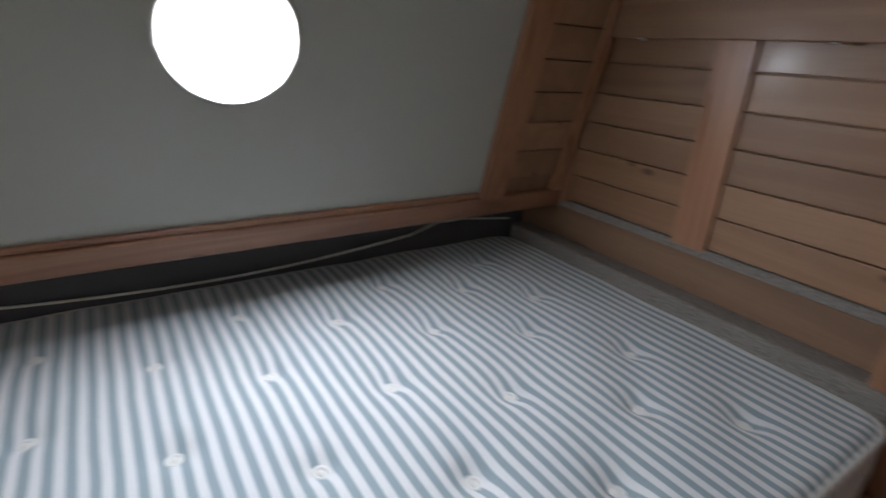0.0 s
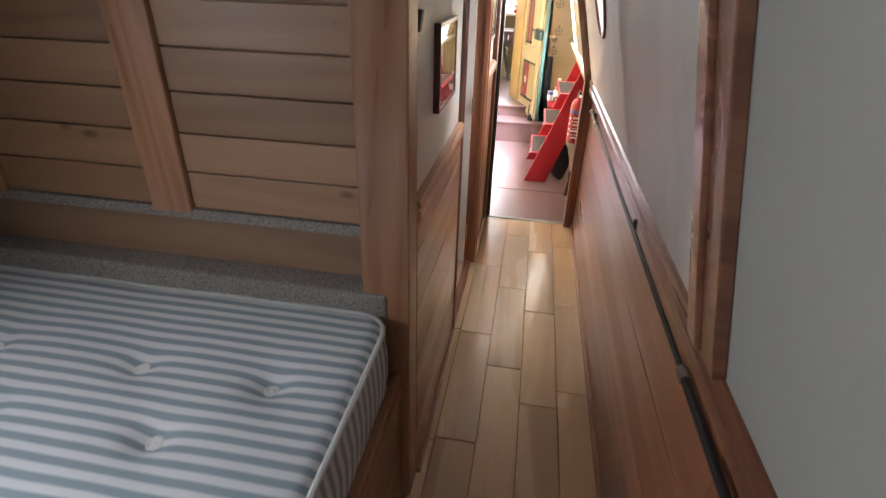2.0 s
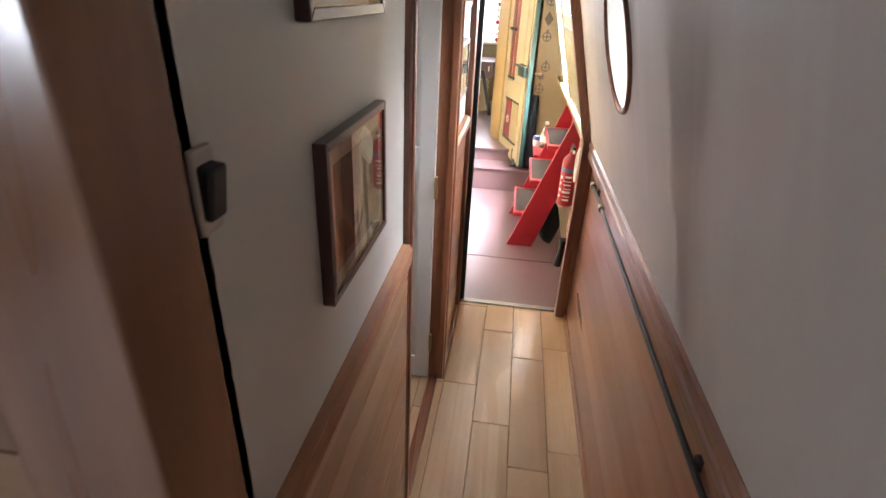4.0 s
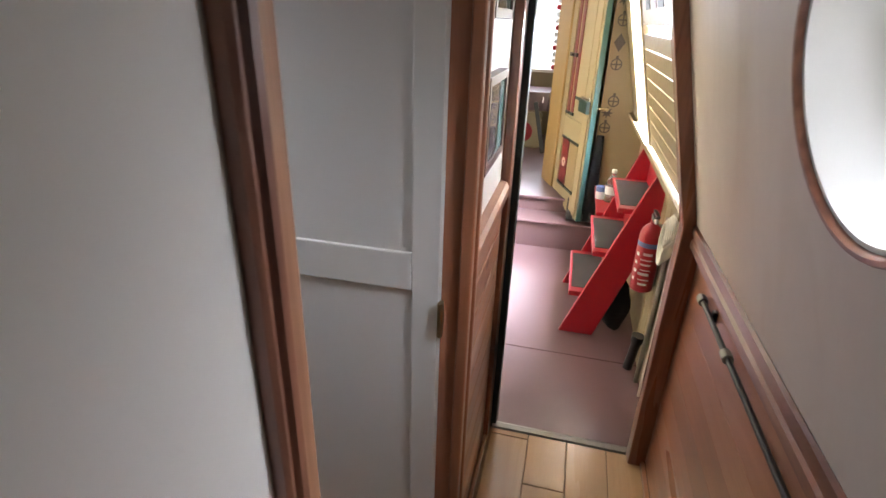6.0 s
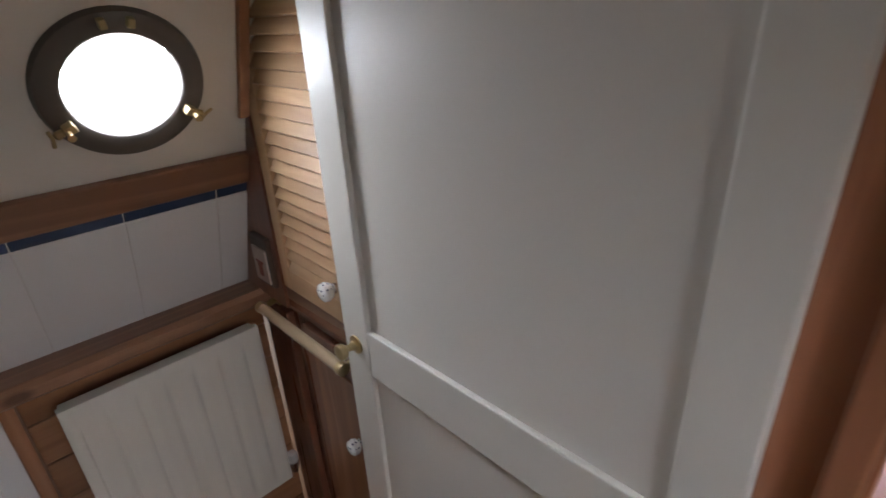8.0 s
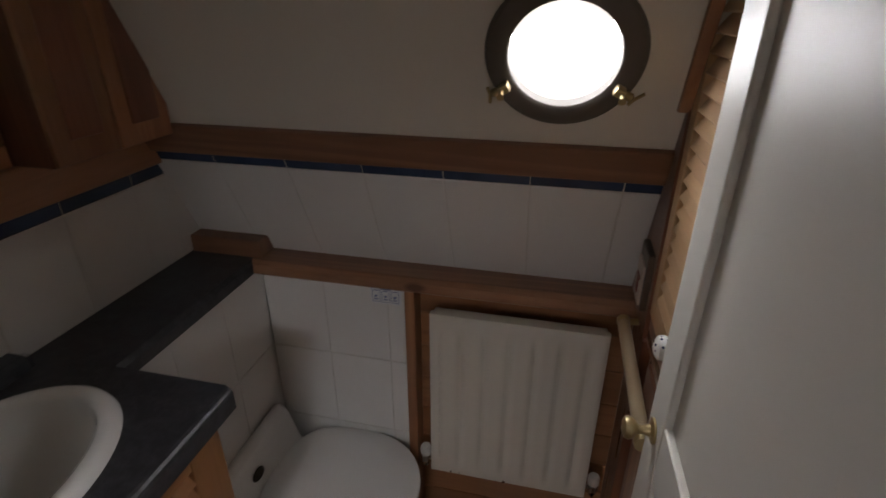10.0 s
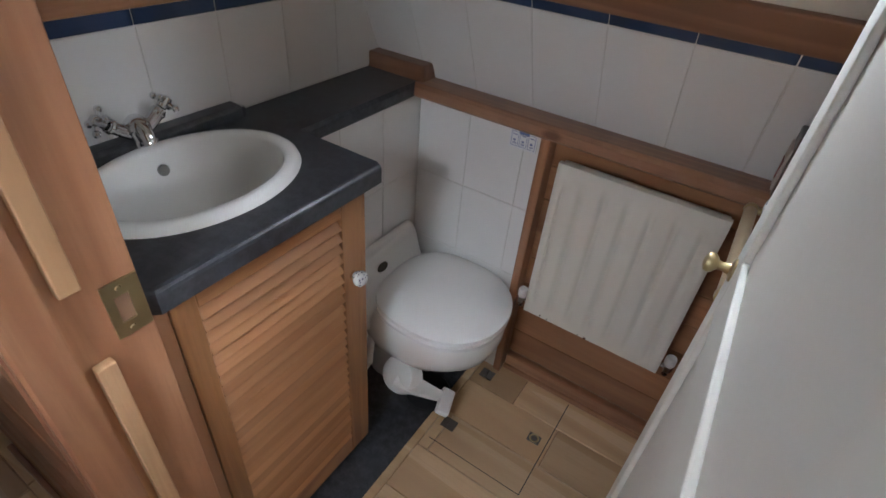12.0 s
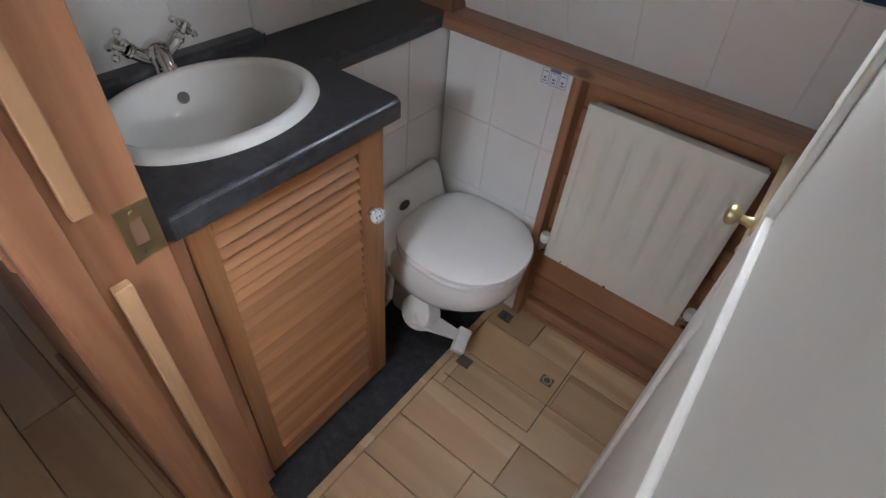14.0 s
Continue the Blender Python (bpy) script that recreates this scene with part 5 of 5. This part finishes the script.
for k in range(3):
    part("painted_motif", moved(join(box(-0.26 + k * 0.19, -0.12 + k * 0.19, 0.006, 0.008, -0.13, -0.02, 0.0), box(-0.22 + k * 0.19, -0.16 + k * 0.19, 0.008, 0.0095, -0.11, -0.05)), top_m), (dark_green, maroon, dark_green)[k], tp, "dark painted motif")
# yellow door with red panels and teal edge
yd = thing("yellow_door", (5.95, 0.0, 0.2), "yellow door with maroon panels and a teal edge standing open", "door")
near, far = Vector((5.56, -0.115, 0)), Vector((6.33, 0.165, 0))
along = (far - near).normalized()
dm = Matrix.Translation((near.x, near.y, 0.21)) @ Matrix.Rotation(math.atan2(along.y, along.x), 4, "Z")
W = (far - near).length
LEAF = 0.56
part("leaf", moved(box(0.0, LEAF, -0.018, 0.014, 0.0, 1.65, 0.003), dm), yellow_paint, yd)
part("edge", moved(box(-0.012, 0.0, -0.018, 0.016, 0.0, 1.65, 0.002), dm), teal, yd, "teal painted edge")
for x0, x1, z0, z1 in ((0.03, 0.12, 0.02, 1.63), (0.47, 0.555, 0.02, 1.63)):
    part("stile", moved(box(x0, x1, 0.014, 0.024, z0, z1, 0.003), dm), yellow_paint, yd)
for z0, z1 in ((0.02, 0.15), (0.52, 0.66), (1.50, 1.63)):
    part("rail", moved(box(0.12, 0.47, 0.014, 0.024, z0, z1, 0.003), dm), yellow_paint, yd)
for x0, x1, z0, z1, mat in ((0.32, 0.46, 0.17, 0.50, oxblood), (0.14, 0.28, 0.17, 0.50, tan_paint), (0.33, 0.38, 0.70, 1.48, oxblood), (0.41, 0.46, 0.70, 1.48, oxblood), (0.14, 0.29, 0.82, 1.48, yellow_paint)):
    pn = part("panel", moved(box(x0, x1, 0.014, 0.019, z0, z1, 0.002), dm), mat, yd, "recessed painted panel")
    part("bead", moved(join(box(x0 - 0.012, x1 + 0.012, 0.014, 0.027, z0 - 0.02, z0, 0.003), box(x0 - 0.012, x1 + 0.012, 0.014, 0.027, z1, z1 + 0.02, 0.003)), dm), dark_green, pn)
for k in range(6):
    part("petal", moved(lathe([(0, 0.003), (0.012, 0.002), (0.014, 0)], Matrix.Translation((0.39 + 0.024 * math.cos(k * 1.047), 0.019, 0.33 + 0.024 * math.sin(k * 1.047))) @ pose(0, 0, 0, -90, 0, 0), 10), dm), mount, yd, "pale painted petal")
part("lock", moved(box(0.02, 0.17, 0.018, 0.046, 0.74, 0.82, 0.004), dm), dark_green, yd, "dark green rim lock")
part("keeper", moved(box(0.02, 0.17, 0.026, 0.032, 0.825, 0.838, 0.002), dm), chrome, yd)
part("handle", moved(join(tube([(-0.0, -0.02, 0.78), (0.0, -0.06, 0.78), (0.0, -0.075, 0.775)], 0.006, 8), lathe([(0, -0.012), (0.010, -0.008), (0.013, 0), (0.010, 0.008), (0, 0.012)], Matrix.Translation((0.0, -0.085, 0.775)), 14)), dm), brass, yd, "brass handle", True)
part("bolt", moved(join(box(0.36, 0.50, 0.022, 0.036, 1.07, 1.095, 0.003), box(0.42, 0.44, 0.03, 0.05, 1.075, 1.09, 0.003)), dm), black, yd, "black sliding bolt")
setting("yellow_jamb", moved(box(LEAF + 0.004, W + 0.02, -0.03, 0.035, 0.0, 1.79, 0.004), dm), ochre, "ochre painted jamb beside the open door")
setting("far_post", box(6.33, 6.42, 0.14, 0.20, 0.29, 2.0, 0.006), yellow_paint, "yellow doorpost of the far cabin")
setting("far_bulkhead", box(6.36, 6.40, -0.4, 0.14, 0.29, 2.0), yellow_paint)
# horse brasses
def brass_motif(kind, y, z):
    ob = thing("horse_brass", (5.675, y, z), "old horse brass on the yellow bulkhead", "ornament", "horse brasses")
    at = pose(5.6795, y, z, 0, -90, 0)
    r = 0.036
    if kind == "star":
        pts = [((0.042 if k % 2 == 0 else 0.018) * math.cos(math.pi * k / 8), (0.042 if k % 2 == 0 else 0.018) * math.sin(math.pi * k / 8)) for k in range(16)]
        part("plate", moved(prism(pts, "z", 0, 0.004), at), bronze, ob)
    elif kind == "diamond":
        part("plate", join(moved(prism([(0.055, 0), (0, 0.036), (-0.055, 0), (0, -0.036)], "z", 0, 0.004), at), moved(prism([(0.02, 0), (0, 0.014), (-0.02, 0), (0, -0.014)], "z", 0.004, 0.006), at)), bronze, ob)
    else:
        part("ring", lathe([(r - 0.007, 0.0), (r - 0.007, 0.004), (r, 0.004), (r, 0.0)], at, 24), bronze, ob)
        part("spokes", moved(join(box(-r, r, -0.004, 0.004, 0, 0.003), box(-0.004, 0.004, -r, r, 0, 0.003), box(r - 0.002, r + 0.016, -0.008, 0.008, 0, 0.003)), at), bronze, ob)


for kind, y, z in (("ring", -0.205, 0.855), ("star", -0.205, 0.955), ("ring", -0.235, 1.03), ("ring", -0.215, 1.26), ("diamond", -0.215, 1.39), ("ring", -0.215, 1.52), ("star", -0.20, 1.64)):
    brass_motif(kind, y, z)
shf = thing("corner_shelf", (5.4, -0.3, 0.45), "red painted corner shelf behind the steps", "shelf")
part("board", box(5.06, 5.66, -0.45, -0.20, 0.44, 0.465, 0.004), red_gloss, shf)
bt = thing("plastic_bottle", (5.3, -0.28, 0.465), "clear plastic bottle with a white cap on the shelf", "bottle")
part("body", lathe([(0, 0.0), (0.036, 0.0), (0.039, 0.006), (0.039, 0.12), (0.030, 0.15), (0.014, 0.17), (0.014, 0.185), (0, 0.185)], pose(5.30, -0.285, 0.466), 24), clear_plastic, bt, smooth=True)
part("label", lathe([(0.0394, 0.05), (0.0398, 0.051), (0.0398, 0.10), (0.0394, 0.101)], pose(5.30, -0.285, 0.466), 24), paper, bt, "white paper label")
part("cap", lathe([(0, 0.205), (0.015, 0.205), (0.016, 0.186), (0, 0.186)], pose(5.30, -0.285, 0.466), 18), white_plastic, bt, smooth=True)
jar = thing("jar", (5.32, -0.235, 0.465), "small blue-lidded jar on the red shelf", "jar")
part("body", lathe([(0, 0), (0.030, 0), (0.031, 0.05), (0, 0.05)], pose(5.34, -0.225, 0.466), 20), paper, jar, smooth=True)
part("lid", lathe([(0, 0.08), (0.031, 0.08), (0.032, 0.05), (0, 0.05)], pose(5.34, -0.225, 0.466), 20), label_blue, jar, "blue lid", True)
shoes = thing("boots", (5.66, -0.12, 0.18), "dark pair of boots on the step beside the door", "boots")
for y in (-0.06, -0.13):
    part("boot", join(box(5.62, 5.74, y - 0.03, y + 0.03, 0.182, 0.25, 0.02), box(5.69, 5.75, y - 0.03, y + 0.03, 0.22, 0.34, 0.018)), black, shoes)
coat = thing("dark_coat", (5.62, -0.19, 0.4), "dark teal coat hanging behind the door edge", "coat")
bm = bmesh.new()
bmesh.ops.create_cone(bm, cap_ends=True, segments=18, radius1=0.05, radius2=0.025, depth=0.62)
for v in bm.verts:
    v.co.x *= 0.6
    v.co += Vector((0.01 * math.sin(v.co.z * 18), 0.012 * math.sin(v.co.z * 11 + 1), 0))
part("cloth", moved(bm, pose(5.64, -0.175, 0.50)), navy, coat, smooth=True)
# far cabin
sc = thing("painted_cabinet", (7.6, 0.5, 0.29), "yellow scalloped cabinet front with a red disc", "cabinet")
pts = [(0.80, 0.29)] + [(0.328 - 0.020 * abs(math.sin(math.pi * k / 6)), 0.29 + 0.36 * k / 36) for k in range(37)] + [(0.80, 0.65)]
part("front", prism(pts, "x", 7.40, 7.44, 0.003), yellow_paint, sc)
part("disc", lathe([(0, 0.004), (0.10, 0.003), (0.105, 0)], pose(7.40, 0.50, 0.45, 0, -90, 0), 28), red_gloss, sc, "red painted disc")
bx_ = thing("maroon_chest", (7.7, 0.5, 0.66), "glossy maroon box behind the yellow cabinet front", "box")
part("body", box(7.46, 7.95, 0.262, 0.80, 0.66, 0.845, 0.006), maroon, bx_)
part("clasp", box(7.452, 7.46, 0.315, 0.33, 0.74, 0.80, 0.002), chrome, bx_)
part("stand", box(7.46, 7.94, 0.36, 0.78, 0.29, 0.66, 0.004), brownply, bx_)
single("leaning_board", moved(box(-0.012, 0.012, -0.02, 0.02, 0, 0.50, 0.003), pose(7.2, 0.26, 0.29, -14, 8, 0)), black, "dark board leaning by the far cabinet", "board")
cur = thing("lace_curtain", (7.98, 0.30, 1.02), "white and red lace edged curtain beside the far window", "curtain")
for k in range(12):
    part("scallop", lathe([(0, -0.03), (0.022, -0.02), (0.028, 0), (0.022, 0.02), (0, 0.03)], pose(7.98, 0.285 + 0.008 * (k % 2), 1.05 + 0.065 * k), 12), paper if k % 3 else red_gloss, cur, "", True)
part("rail", tube([(7.98, 0.27, 1.02), (7.98, 0.27, 1.84)], 0.008, 8), brass, cur)

# ---- floor planks, last ----
plank_cache = {}


def lay(x0, x1, y0, y1):
    key = (round(x1 - x0, 3), round(y1 - y0, 3))
    if key not in plank_cache:
        plank_cache[key] = mesh_of("floor_plank", box(-(x1 - x0) / 2 + 0.0012, (x1 - x0) / 2 - 0.0012, -(y1 - y0) / 2 + 0.0012, (y1 - y0) / 2 - 0.0012, -0.013, 0.0, 0.0018, 1), oak)
    piece("floor_plank", plank_cache[key], floor, pose((x0 + x1) / 2, (y0 + y1) / 2, random.uniform(-0.0003, 0.0003)))


def run(y0, y1, first, x_lo, x_hi, length=0.64):
    x = first
    while x > x_lo:
        x -= length
    while x < x_hi:
        a, b = max(x, x_lo), min(x + length, x_hi)
        if b - a > 0.02:
            lay(a, b, y0, y1)
        x += length


for k, first in enumerate((2.316, 2.742, 2.544, 2.641)):
    run(max(-0.412, 0.168 - PLANK * (k + 1)), 0.168 - PLANK * k, first, -1.5, 3.625)
run(0.168, 0.215, 2.30, -1.5, 2.33)
run(0.168, 0.20, 2.95, 2.33, 2.97)
for k, first in enumerate((2.78, 2.60, 2.95, 2.70, 2.76, 2.465, 2.765, 2.60)):
    y0 = 0.276 + k * 0.1525
    run(max(y0 - 0.1525, 0.20), min(y0, 1.345), first, 2.428, 3.0)
